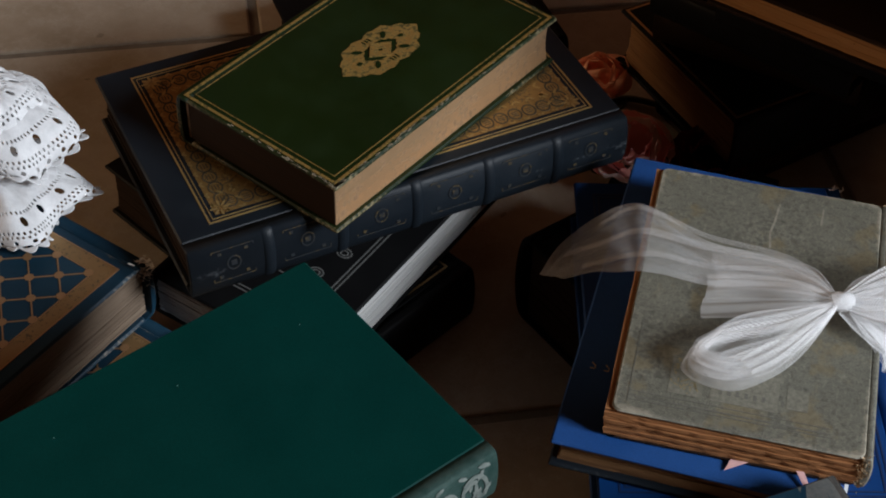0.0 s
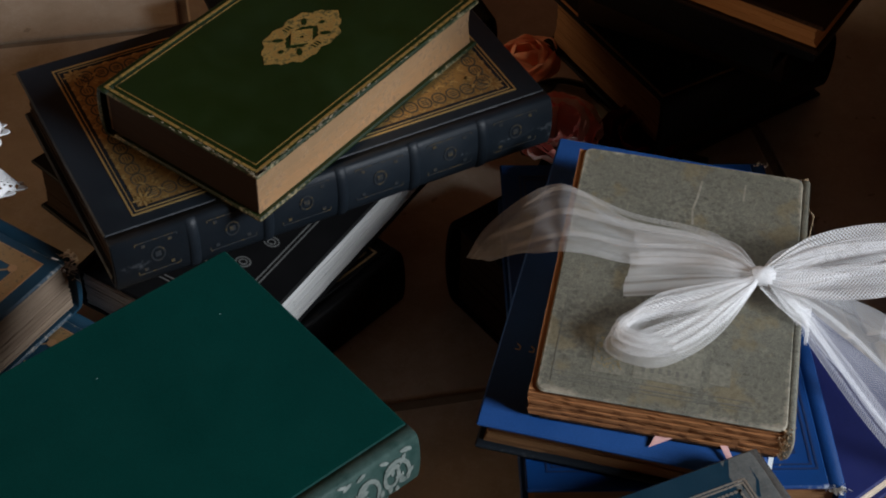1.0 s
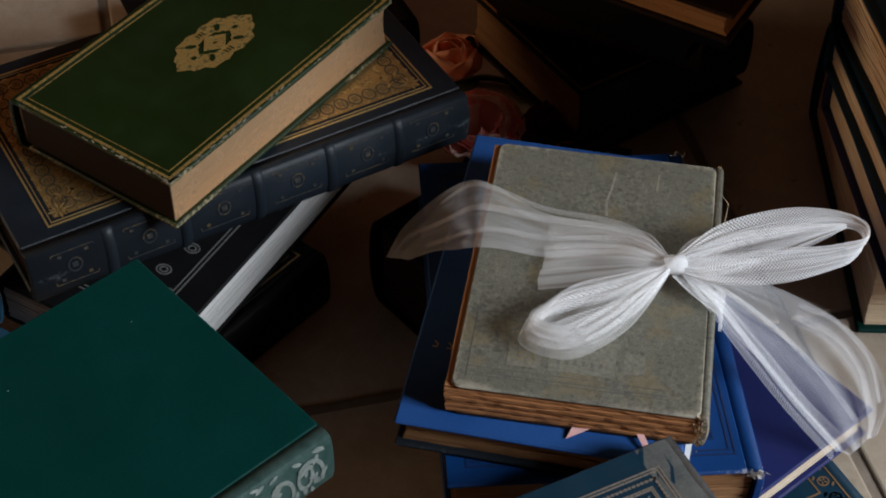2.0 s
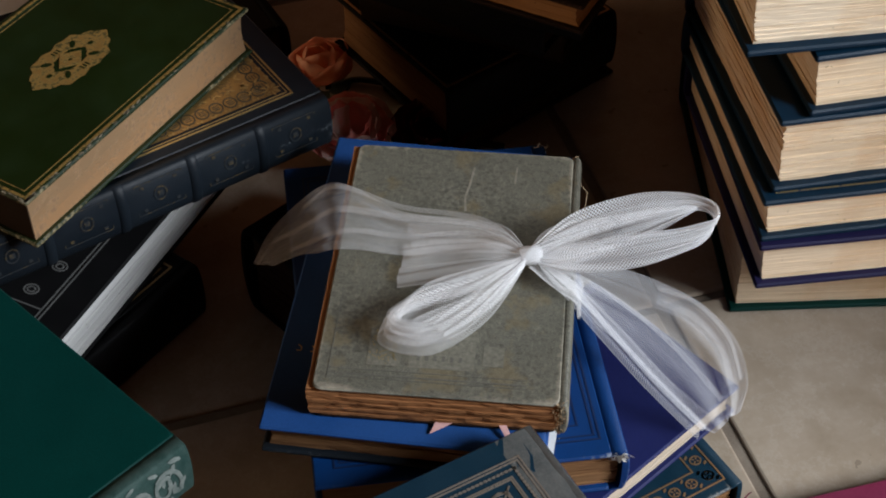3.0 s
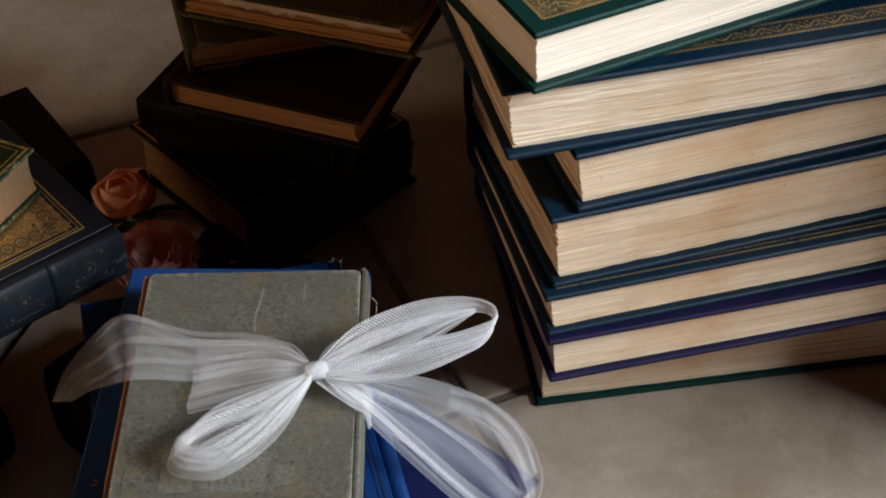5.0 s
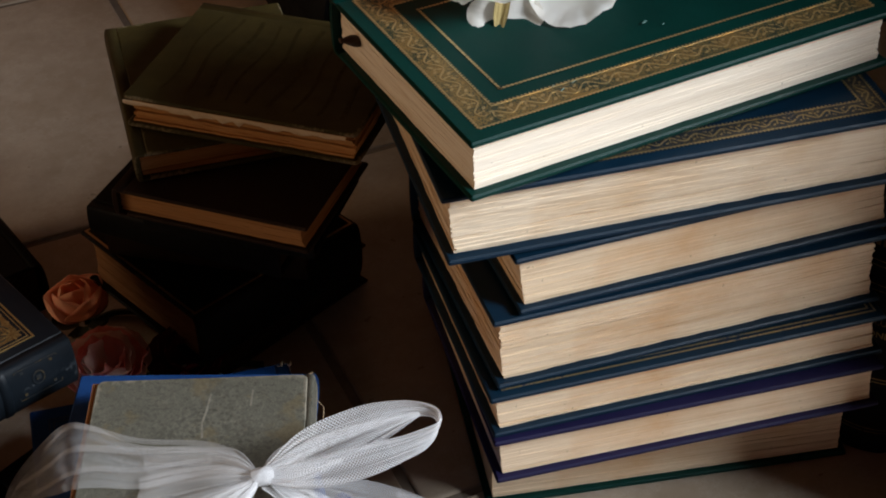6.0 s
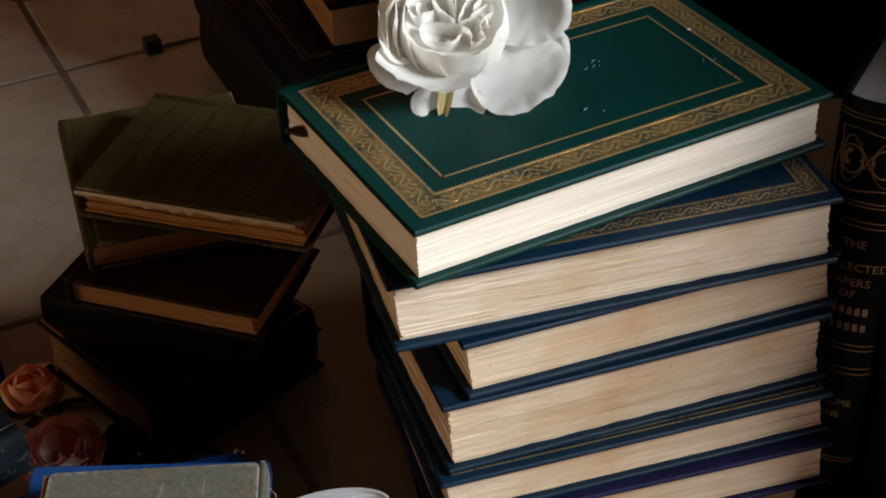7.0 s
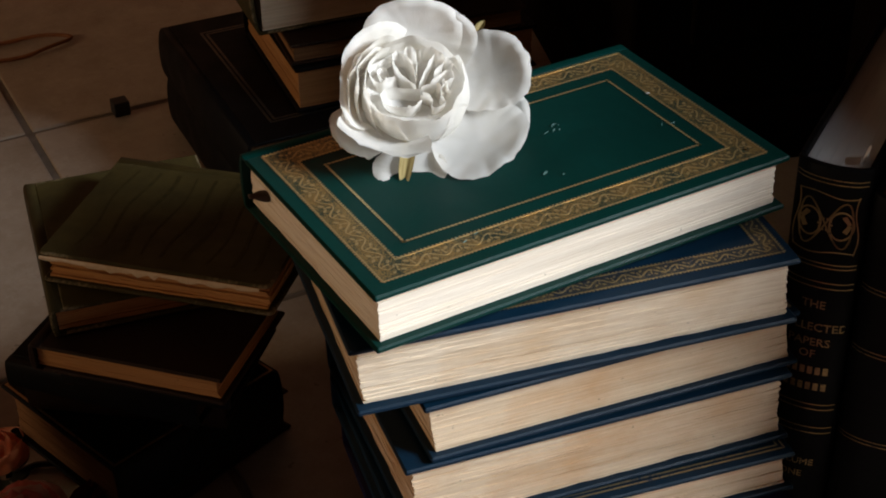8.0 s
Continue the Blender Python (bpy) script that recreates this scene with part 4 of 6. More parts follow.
    for i, (ends, w) in enumerate((([(0.056, -0.0255, 0.1355), (0.076, -0.0330, 0.1135), (0.099, -0.0430, 0.0895), (0.1225, -0.0545, 0.0705)], 0.0030),
                                   ([(0.062, -0.0190, 0.1345), (0.088, -0.0200, 0.1130), (0.112, -0.0250, 0.0900), (0.1320, -0.0380, 0.0725)], 0.0030))):
        add("right_tail", 3, "fold along the tail", [k] + ends, [0.003, w, w, w * 1.2, w * 1.3], [(0.5, 0.8, 0.1)] * 5, pleats=2, amp=0.0005, seed=30 + i, n=50, m=10)
    for i, (ends, w) in enumerate((([(0.014, 0.006, 0.1445), (-0.026, 0.016, 0.1385), (-0.050, 0.022, 0.1370), (-0.062, 0.024, 0.1335), (-0.076, 0.030, 0.117), (-0.094, 0.036, 0.099)], 0.0040),
                                   ([(0.014, 0.001, 0.1440), (-0.024, 0.004, 0.1375), (-0.047, 0.008, 0.1365), (-0.060, 0.009, 0.1330), (-0.070, 0.018, 0.119), (-0.084, 0.024, 0.105)], 0.0030),
                                   ([(0.014, 0.009, 0.1445), (-0.026, 0.023, 0.1385), (-0.051, 0.036, 0.1370), (-0.064, 0.041, 0.1330), (-0.079, 0.045, 0.115)], 0.0030))):
        add("left_tail", 3, "fold along the sheer tail", [k] + ends, [0.003] + [w] * len(ends), [(0.2, 1, 0.1)] * (len(ends) + 1), pleats=2, amp=0.0005, seed=40 + i, n=50, m=10)
    # right tails: a narrow folded one along the near edge, a broad sheer one that billows behind it
    between("right_tail", 3, "narrow folded tail of net", [k, (0.058, -0.022, 0.134), (0.080, -0.028, 0.112), (0.104, -0.038, 0.088), (0.128, -0.048, 0.070)],
            [k, (0.050, -0.028, 0.136), (0.069, -0.036, 0.114), (0.092, -0.046, 0.090), (0.118, -0.060, 0.0695)], seed=12, amp=0.0012, folds=2.5, drag=0.0006)
    between("right_tail", 3, "broad sheer tail billowing over the indigo book",
            [k, (0.060, -0.008, 0.134), (0.082, 0.004, 0.119), (0.105, 0.002, 0.110), (0.123, -0.008, 0.106), (0.137, -0.024, 0.100), (0.1420, -0.040, 0.090), (0.1390, -0.050, 0.080)],
            [k, (0.052, -0.024, 0.136), (0.067, -0.032, 0.120), (0.082, -0.036, 0.106), (0.096, -0.042, 0.092), (0.108, -0.048, 0.080), (0.119, -0.054, 0.072), (0.127, -0.056, 0.069)], seed=14, amp=0.0022, folds=2.5, drag=0.0008)
    between("right_tail", 3, "broad sheer tail billowing over the indigo book",
            [(0.100, 0.002, 0.111), (0.118, -0.005, 0.108), (0.134, -0.021, 0.101), (0.1410, -0.038, 0.090)],
            [(0.098, -0.008, 0.105), (0.114, -0.014, 0.101), (0.127, -0.026, 0.094), (0.132, -0.040, 0.084)], seed=16, amp=0.0016, folds=2)
    # tight gathers beside the knot
    for p, q, w in (((0.050, -0.007, 0.1515), (0.072, 0.000, 0.1560), 0.013), ((0.050, -0.017, 0.1490), (0.074, -0.014, 0.1520), 0.011)):
        add("gather", 1, "tightly gathered net beside the knot", [k, p, q], [0.006, w, 0.003], [across] * 3, pleats=5, amp=0.0010, seed=int(w * 1000) + int(p[0] * 1000), n=24)
    # band that passes over the cover and under the book
    add("band", False, "band of net round the book", [k - Vector((0, 0, 0.004)), (0.050, -0.022, 0.1365), (0.0585, -0.025, 0.1325), (0.0605, -0.026, 0.124)], [0.010, 0.016, 0.018, 0.02], [(0.1, 1, 0)] * 4, pleats=3, amp=0.0008, seed=13, n=24)


TULLE_KNOT = tulle_material("knotted_white_tulle", 0.80, streak=0.4)
build_bow()


# ---- piles beside it ----
def spine_bands(root, along, material, t, bulge=0.10, width=0.006):
    """Raised bands across a spine on the near side."""
    for s in along:
        bm = bmesh.new()
        rows = []
        for k, r in ((-0.5, 0.0), (-0.3, 0.0014), (0.3, 0.0014), (0.5, 0.0)):
            row = []
            for i in range(13):
                a = math.pi * (i / 12 - 0.5)
                row.append((s + k * width, -(bulge * t + r) * math.cos(a) - 0.0001, t / 2 + (t / 2 + r * 0.4) * math.sin(a)))
            rows.append(row)
        sheet(bm, rows)
        part("raised_band", bm, material, child(root, "spine"))


def spine_tooling(root, length, t, bulge, gold, panels):
    """Gilt frames and small emblems on a near spine, between the bands."""
    bm = bmesh.new()

    def on(x, f):
        a = math.pi * (f - 0.5)
        return Vector((x, -(bulge * t) * math.cos(a) - 0.00035, t / 2 + t / 2 * math.sin(a)))

    def line(pts, w):
        for (x0, f0), (x1, f1) in zip(pts, pts[1:]):
            a, b = on(x0, f0), on(x1, f1)
            d = (b - a).normalized()
            n = d.cross(Vector((0, -1, 0.2))).normalized() * w / 2
            v = [bm.verts.new(p) for p in (a - n, b - n, b + n, a + n)]
            bm.faces.new(v)
    for a, b, deep in panels:
        line([(a, 0.36), (b, 0.36), (b, 0.80), (a, 0.80), (a, 0.36)], 0.0006)
        m = (a + b) / 2
        for k in range(10):
            q = 2 * math.pi * k / 10
            q2 = 2 * math.pi * (k + 1) / 10
            line([(m + 0.0035 * math.cos(q), 0.58 + 0.09 * math.sin(q)), (m + 0.0035 * math.cos(q2), 0.58 + 0.09 * math.sin(q2))], 0.0009)
        line([(m - 0.0015, 0.58), (m + 0.0015, 0.58)], 0.003)
        for f in (0.42, 0.74):
            for x in (a + 0.004, b - 0.004):
                line([(x - 0.001, f), (x + 0.001, f)], 0.0018)
    part("spine_tooling", bm, gold, child(root, "spine"))


def build_left_piles():
    pile = "books of the slate and green pile"
    floor_book = book("book", (-0.374, 0.115), -34, 0.210, 0.095, 0.0, 0.0385, BLACK_LEATHER, PAGES_SHADED, "E", "black leather hardback with dull gilt lines on the floor", pile, seed=38)
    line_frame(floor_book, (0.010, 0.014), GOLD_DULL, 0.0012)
    book("book", (-0.268, 0.210), 31, 0.170, 0.100, 0.0, 0.0385, BLACK_LEATHER, PAGES_SHADED, "E", "black leather hardback at the bottom of the pile", pile, seed=41)
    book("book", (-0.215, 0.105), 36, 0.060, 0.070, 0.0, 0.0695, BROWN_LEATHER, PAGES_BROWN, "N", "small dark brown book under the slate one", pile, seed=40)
    book("book", (-0.2350, 0.0350), 36, 0.160, 0.100, 0.0698, 0.0852, BLACK_LEATHER, PAGES_SHADED, "S", "thin black book between the slate one and the ruled one", pile, seed=39)
    white = book("book", (-0.3075, 0.0078), -23, 0.105, 0.200, 0.0395, 0.0690, BLACK_LEATHER, PAGES_SILVER, "W", "black book with silver ruled cover and pale page edges", pile, seed=42, over=0.0012)

    def rules(bm, l, d, z):
        for k in (0.018, 0.0205):
            strip(bm, rect(k, l - k, k, d - k), 0.0008, z, 0.0003, True)
        for x, y in ((l - 0.03, 0.03), (l - 0.034, 0.05), (l - 0.03, 0.07), (l - 0.03, 0.09)):
            for r in (0.0022, 0.0042):
                strip(bm, ring(x, y, r, r * 0.8, 12), 0.0008, z, 0.0003, True)
        strip(bm, [(0.03, 0.04), (l - 0.02, 0.040)], 0.0008, z, 0.0003)
    on_cover(white, "silver_tooling", rules, SILVER_BLACK)
    length = 0.2505
    slate = book("book", (-0.2755, -0.0195), 36.4, length, 0.149, 0.0860, 0.1180, SLATE_LEATHER, PAGES_SHADED, "S",
                 "slate blue leather hardback with broad gilt panel and banded spine", pile, seed=43, bulge=0.14)
    t = 0.0320
    spine_bands(slate, (0.042, 0.082, 0.124, 0.166, 0.207), SLATE_LEATHER, t, 0.14)
    spine_tooling(slate, length, t, 0.14, GOLD_RUBBED, [(0.012, 0.034, 1), (0.050, 0.075, 1), (0.090, 0.117, 1), (0.132, 0.159, 1), (0.174, 0.200, 1), (0.214, 0.240, 1)])

    def ground(bm, l, d, z):
        frame_band(bm, 0.0225, l - 0.0185, 0.0185, d - 0.0145, 0.024, z, 0.0001)

    def panel(bm, l, d, z):
        a, b, c, e = 0.018, l - 0.014, 0.014, d - 0.010
        strip(bm, rect(a, b, c, e), 0.0010, z, 0.0003, True)
        strip(bm, rect(a + 0.0022, b - 0.0022, c + 0.0022, e - 0.0022), 0.0005, z, 0.0003, True)
        strip(bm, rect(a + 0.029, b - 0.029, c + 0.029, e - 0.029), 0.0007, z, 0.0003, True)
        for p, q in (((a, c), (b, c)), ((b, c), (b, e)), ((b, e), (a, e)), ((a, e), (a, c))):
            pv, qv = Vector(p), Vector(q)
            dd = (qv - pv).normalized()
            s = Vector((-dd.y, dd.x))
            n = int(((qv - pv).length - 0.03) / 0.0085)
            for i in range(n + 1):
                o = pv + dd * (0.015 + i * ((qv - pv).length - 0.03) / n) + s * 0.0105
                for sgn in (-1, 1):
                    w = o + dd * sgn * 0.003 + s * 0.009
                    blob(bm, ring(w.x, w.y, 0.0022, 0.0008, 6, math.atan2(dd.y, dd.x) + sgn * 0.8), z + 0.0002)
                    w = o + dd * sgn * 0.0035 - s * 0.0052
                    blob(bm, ring(w.x, w.y, 0.0016, 0.0008, 6, math.atan2(dd.y, dd.x) - sgn * 0.8), z + 0.0002)
            o = pv + (dd + s) * 0.0085
            for k in range(8):
                q2 = k * math.pi / 4
                blob(bm, ring(o.x + 0.0035 * math.cos(q2), o.y + 0.0035 * math.sin(q2), 0.0024, 0.0008, 6, q2), z + 0.0002)

    def medallions(bm, l, d, z):
        a, b, c, e = 0.018, l - 0.014, 0.014, d - 0.010
        for p, q in (((a, c), (b, c)), ((b, c), (b, e)), ((b, e), (a, e)), ((a, e), (a, c))):
            pv, qv = Vector(p), Vector(q)
            dd = (qv - pv).normalized()
            s = Vector((-dd.y, dd.x))
            n = int(((qv - pv).length - 0.03) / 0.0085)
            for i in range(n + 1):
                o = pv + dd * (0.015 + i * ((qv - pv).length - 0.03) / n) + s * 0.0115
                strip(bm, ring(o.x, o.y, 0.0036, 0.0043, 14), 0.0009, z, 0.0003, True)
                for k in range(3):
                    f = o + s * (-0.0015 + k * 0.0015)
                    strip(bm, [(f.x - dd.x * 0.0018, f.y - dd.y * 0.0018), (f.x + dd.x * 0.0018, f.y + dd.y * 0.0018)], 0.0005, z, 0.0003)
    on_cover(slate, "gilt_ground", ground, GOLD_SLATE_GROUND)
    on_cover(slate, "gilt_ornament", panel, GOLD_SLATE)
    on_cover(slate, "dark_medallion", medallions, DARK_TOOLING)
    # moss green book on top, gilt edges, medallion
    olive = book("book", (-0.2055, 0.0065), 61.3, 0.181, 0.108, 0.1190, 0.1500, OLIVE_LEATHER, PAGES_GILT, "N", "moss green leather book with gilt page edges and gold medallion", pile, seed=44, leaves=0.0010, ragged=0.00004)
    # thin panel over the tail edge: the shade of that side as dark colour
    bm = bmesh.new()
    box(bm, 0.0026, 0.0034, 0.0034, 0.1040, 0.0027, 0.0283, 0.0001, 1)
    part("tail_edge", bm, PAGES_SHADED, olive, "ungilded tail edge of the leaves with its shade painted in")
    line_frame(olive, (0.0030,), GOLD_OLIVE, 0.0016)
    line_frame(olive, (0.0065,), GOLD_OLIVE, 0.0005)

    def medallion(bm, l, d, z):
        cx, cy = l * 0.53, d * 0.50
        pts = []
        for i in range(48):
            a = 2 * math.pi * i / 48
            r = 1 + 0.10 * math.cos(2 * a) + 0.05 * math.cos(6 * a) + 0.045 * math.cos(14 * a)
            pts.append((cx + 0.0250 * r * math.cos(a), cy + 0.0165 * r * math.sin(a)))
        o = bm.verts.new((cx, cy, z + 0.0003))
        inner = [bm.verts.new((cx + (x - cx) * 0.42, cy + (y - cy) * 0.42, z + 0.0003)) for x, y in pts]
        outer = [bm.verts.new((x, y, z + 0.0003)) for x, y in pts]
        for i in range(48):
            k = (i + 1) % 48
            bm.faces.new((inner[i], inner[k], outer[k], outer[i]))
        strip(bm, [(cx - 0.008, cy), (cx, cy - 0.0065), (cx + 0.008, cy), (cx, cy + 0.0065)], 0.0012, z + 0.0002, 0.0004, True)
        strip(bm, [(cx - 0.0045, cy), (cx, cy - 0.0035), (cx + 0.0045, cy), (cx, cy + 0.0035)], 0.0035, z + 0.0002, 0.0003, True)

    def gaps(bm, l, d, z):
        cx, cy = l * 0.53, d * 0.50
        for sx in (-1, 1):
            blob(bm, ring(cx + sx * 0.0165, cy, 0.0018, 0.0014, 8), z, 0.0005)
            for sy in (-1, 1):
                blob(bm, ring(cx + sx * 0.0105, cy + sy * 0.0075, 0.0032, 0.0016, 8, sx * sy * 0.7), z, 0.0005)
        for sy in (-1, 1):
            for k in (-1, 0, 1):
                strip(bm, [(cx + k * 0.002, cy + sy * 0.0085), (cx + k * 0.002, cy + sy * 0.0115)], 0.0008, z + 0.0002, 0.0004)
    on_cover(olive, "gilt_medallion", medallion, GOLD_OLIVE)
    on_cover(olive, "medallion_hollow", gaps, OLIVE_LEATHER)
    bm = bmesh.new()
    worn = random.Random(33)
    for _ in range(70):
        x = worn.choice((worn.uniform(0.002, 0.179), worn.gauss(0.06, 0.022), worn.gauss(0.003, 0.002)))
        x = min(0.179, max(0.0012, x))
        blob(bm, ring(x, worn.uniform(0.0002, 0.0020), worn.uniform(0.0005, 0.0024), worn.uniform(0.0002, 0.0006), 6, worn.uniform(-0.3, 0.3)), 0.0310, 0.00025)
    for _ in range(40):
        blob(bm, ring(worn.uniform(0.0002, 0.0016), min(0.106, abs(worn.gauss(0, 0.03)) + 0.001), worn.uniform(0.0002, 0.0005), worn.uniform(0.0005, 0.0018), 6), 0.0310, 0.00025)
    tagged(part("worn_rim", bm, WORN_RIM, child(olive, "front_cover")), kind="stuff")
    # the large teal cover, on two plain books
    book("book", (-0.300, -0.262), 49, 0.130, 0.085, 0.0, 0.066, BROWN_LEATHER, PAGES_BROWN, "S", "brown leather book hidden under the teal book", pile, seed=45)
    book("book", (-0.298, -0.260), 49, 0.128, 0.083, 0.067, 0.1335, BROWN_LEATHER, PAGES_BROWN, "S", "second brown leather book hidden under the teal book", pile, seed=46)
    teal = book("book", (-0.2355, -0.2945), 49.0, 0.2005, 0.1335, 0.1345, 0.1635, TEAL_CLOTH, PAGES_BROWN, "S", "plain teal green cloth book with silver floral spine", pile, seed=47, spine_mat=FLORAL_SPINE, bulge=0.10)
    bm = bmesh.new()
    t = 0.029
    for i in range(13):
        s0 = 0.012 + i * 0.0145
        for j in range(22):
            a0, a1 = j * 0.33, (j + 1) * 0.33
            q = []
            for a, w in ((a0, -1), (a1, -1), (a1, 1), (a0, 1)):
                r = 0.0085 - 0.00105 * a + w * 0.0009
                x, f = s0 + r * math.cos(a + i), 0.5 + r * math.sin(a + i) / t
                b = math.pi * (f - 0.5)
                q.append(bm.verts.new((x, -(0.10 * t) * math.cos(b) - 0.0005, t / 2 + t / 2 * math.sin(b))))
            bm.faces.new(q)
    leafs = random.Random(14)
    for _ in range(150):
        x, f, q = leafs.uniform(0.004, 0.196), leafs.uniform(0.14, 0.86), leafs.uniform(0, 6.28)
        c = []
        for k in range(6):
            u = 2 * math.pi * k / 6
            du, dz = 0.0026 * math.cos(u), 0.0011 * math.sin(u)
            g = f + (du * math.sin(q) + dz * math.cos(q)) / t
            b = math.pi * (min(0.97, max(0.03, g)) - 0.5)
            c.append(bm.verts.new((x + du * math.cos(q) - dz * math.sin(q), -(0.10 * t) * math.cos(b) - 0.00045, t / 2 + t / 2 * math.sin(b))))
        bm.faces.new(c)
    part("floral_scroll", bm, TEAL_DARK, child(teal, "spine"))
    bm = bmesh.new()
    for _ in range(6):
        blob(bm, ring(leafs.uniform(0.01, 0.19), leafs.uniform(0.01, 0.12), 0.00035, 0.00028, 5), t + 0.00005, 0.0001)
    tagged(part("dust_fleck", bm, TEAL_SCUFF, child(teal, "front_cover")), kind="stuff")
    # patterned blue pair with the lace
    pair = "patterned blue books"
    for z0, z1, dx, dy, lab in ((0.012, 0.0485, 0.018, -0.012, "navy gilt book under its twin, its spine cap frayed"), (0.0492, 0.0885, 0, 0, "navy book with gilt lattice cover under a coil of lace")):
        pat = book("book", (-0.3770 + dx, -0.1670 + dy), 66.0, 0.1795, 0.125, z0, z1, NAVY_WORN, PAGES_SILVER_BROWN, "E", lab, pair, seed=48 + int(z0 * 100))
        frays = random.Random(6)
        bm = bmesh.new()
        tuft(bm, frays, 0.1775, 0.002, (z1 - z0) - 0.004, (0.0016, 0.0025, 0.0035), 0.0055, (0.5, -1, 0.2), 120)
        part("frayed_cap", bm, FRAYED, pat, "frayed pale spine cap")

        def border(bm, l, d, z):
            frame_band(bm, 0.008, l - 0.012, 0.008, d - 0.008, 0.0085, z, 0.0001)

        def lattice(bm, l, d, z):
            a, b, c, e = 0.0185, l - 0.0225, 0.0185, d - 0.0185
            strip(bm, rect(a - 0.0015, b + 0.0015, c - 0.0015, e + 0.0015), 0.0006, z, 0.0003, True)
            strip(bm, rect(0.008, l - 0.012, 0.008, d - 0.008), 0.0008, z, 0.0003, True)
            step = 0.0098
            nx, ny = int((b - a) / step), int((e - c) / step)
            sx, sy = (b - a) / nx, (e - c) / ny
            # diagonal lattice with a boss at each crossing
            for i in range(nx + 1):
                for j in range(ny + 1):
                    x, y = a + i * sx, c + j * sy
                    odd = (i + j) % 2
                    if odd == 0:
                        blob(bm, ring(x, y, 0.0026, 0.0026, 10), z, 0.0004)
                        for du, dv in ((1, 1), (1, -1)):
                            if i + du <= nx and 0 <= j + dv <= ny:
                                strip(bm, [(x, y), (x + du * sx, y + dv * sy)], 0.0008, z, 0.0003)
        on_cover(pat, "gilt_border", border, GOLD_DULL)
        on_cover(pat, "gilt_lattice", lattice, COPPER_NAVY)


WORN_RIM = plain("rubbed_leather_rim", (0.10, 0.085, 0.055), (0.30, 0.25, 0.17), 0.8, 900)
GOLD_RUBBED = gilt("rubbed_spine_gold", (0.012, 0.015, 0.018), (0.13, 0.095, 0.045), 0.56, 500)
GOLD_DULL = gilt("dull_brown_gold", (0.07, 0.045, 0.022), (0.36, 0.22, 0.10), 0.42, 500)
DARK_TOOLING = plain("dark_tooling", (0.035, 0.026, 0.016), (0.06, 0.045, 0.025), 0.5, 200)
TEAL_DARK = plain("silver_scroll", (0.05, 0.075, 0.068), (0.20, 0.22, 0.205), 0.5, 300)
PAGES_SILVER_BROWN = paper("dusty_brown_leaves", (0.17, 0.125, 0.09), (0.055, 0.036, 0.024))
build_left_piles()


def build_brown_stack():
    g = "old brown books of the small stack"
    book("book", (0.000, 0.215), 42, 0.130, 0.085, 0.0, 0.0335, BROWN_LEATHER, PAGES_SHADED, "N", "dark brown old hardback at the foot of the stack", g, seed=51)
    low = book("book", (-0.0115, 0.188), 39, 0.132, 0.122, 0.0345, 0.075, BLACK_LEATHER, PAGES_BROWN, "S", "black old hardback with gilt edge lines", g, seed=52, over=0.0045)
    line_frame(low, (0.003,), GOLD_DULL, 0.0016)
    book("book", (-0.0660, 0.2560), -18, 0.130, 0.095, 0.0758, 0.1145, BROWN_LEATHER, PAGES_SHADED, "S", "dark brown leather book in the middle of the stack", g, seed=57)
    book("book", (-0.0700, 0.2290), -27, 0.128, 0.096, 0.1153, 0.1345, BLACK_LEATHER, PAGES_SHADED, "S", "black leather old book with rounded spine", g, seed=53)
    book("book", (-0.0330, 0.2000), -22, 0.105, 0.078, 0.1353, 0.1560, BLACK_LEATHER, PAGES_SHADED, "S", "small black leather book in the dark of the stack", g, seed=58)
    book("book", (-0.0455, 0.187), -24.6, 0.1185, 0.090, 0.1568, 0.1752, BROWN_LEATHER, PAGES_TAN_DARK, "W", "dark red-brown leather book with worn corners", g, seed=54)
    book("book", (-0.030, 0.190), 11, 0.110, 0.145, 0.1760, 0.1945, KHAKI_CLOTH, PAGES_TAN_DARK, "W", "dark olive cloth book lying askew", g, seed=55)
    top = book("book", (-0.037, 0.2195), -23, 0.141, 0.109, 0.1952, 0.2160, KHAKI_CLOTH, PAGES_UMBER, "N", "stained olive cloth book with a torn front edge", g, seed=56, ragged=0.0012, corner_radius=0.003)
    for k in range(9):
        x = 0.018 + 0.0135 * k
        bm = bmesh.new()
        strip(bm, [(x + 0.002 * math.sin(7 * f + k), 0.012 + 0.085 * f) for f in (i / 14 for i in range(15))], 0.0016 + 0.0006 * (k % 3), 0.02082, 0.00012)
        part("stain_streak", bm, OLIVE_STAIN, child(top, "front_cover"))
    rnd = random.Random(9)
    bm = bmesh.new()
    n = 40
    rows = []
    for i in range(n + 1):
        x = 0.001 + 0.134 * i / n
        drop = 0.0025 + 0.0035 * abs(noise.noise((x * 60, 0, 1))) + (0.003 if 0.2 < i / n < 0.55 else 0) * rnd.random()
        rows.append([(x, -0.0008, 0.0190), (x, -0.0016 + rnd.uniform(-0.0004, 0.0004), 0.0190 - drop * 0.5), (x, -0.0006, 0.0190 - drop)])
    sheet(bm, rows)
    part("torn_paper_edge", bm, TORN_PALE, top, "torn pale paper along the front edge")


PAGES_TAN_DARK = paper("dark_tan_leaves", (0.42, 0.21, 0.08), (0.20, 0.088, 0.032))
OLIVE_STAIN = plain("damp_stained_cloth", (0.012, 0.010, 0.002), (0.050, 0.036, 0.009), 0.7, 220, 0.3, 0.15)
TORN_PALE = plain("torn_pale_paper", (0.50, 0.36, 0.22), (0.66, 0.52, 0.36), 0.9, 200)
build_brown_stack()


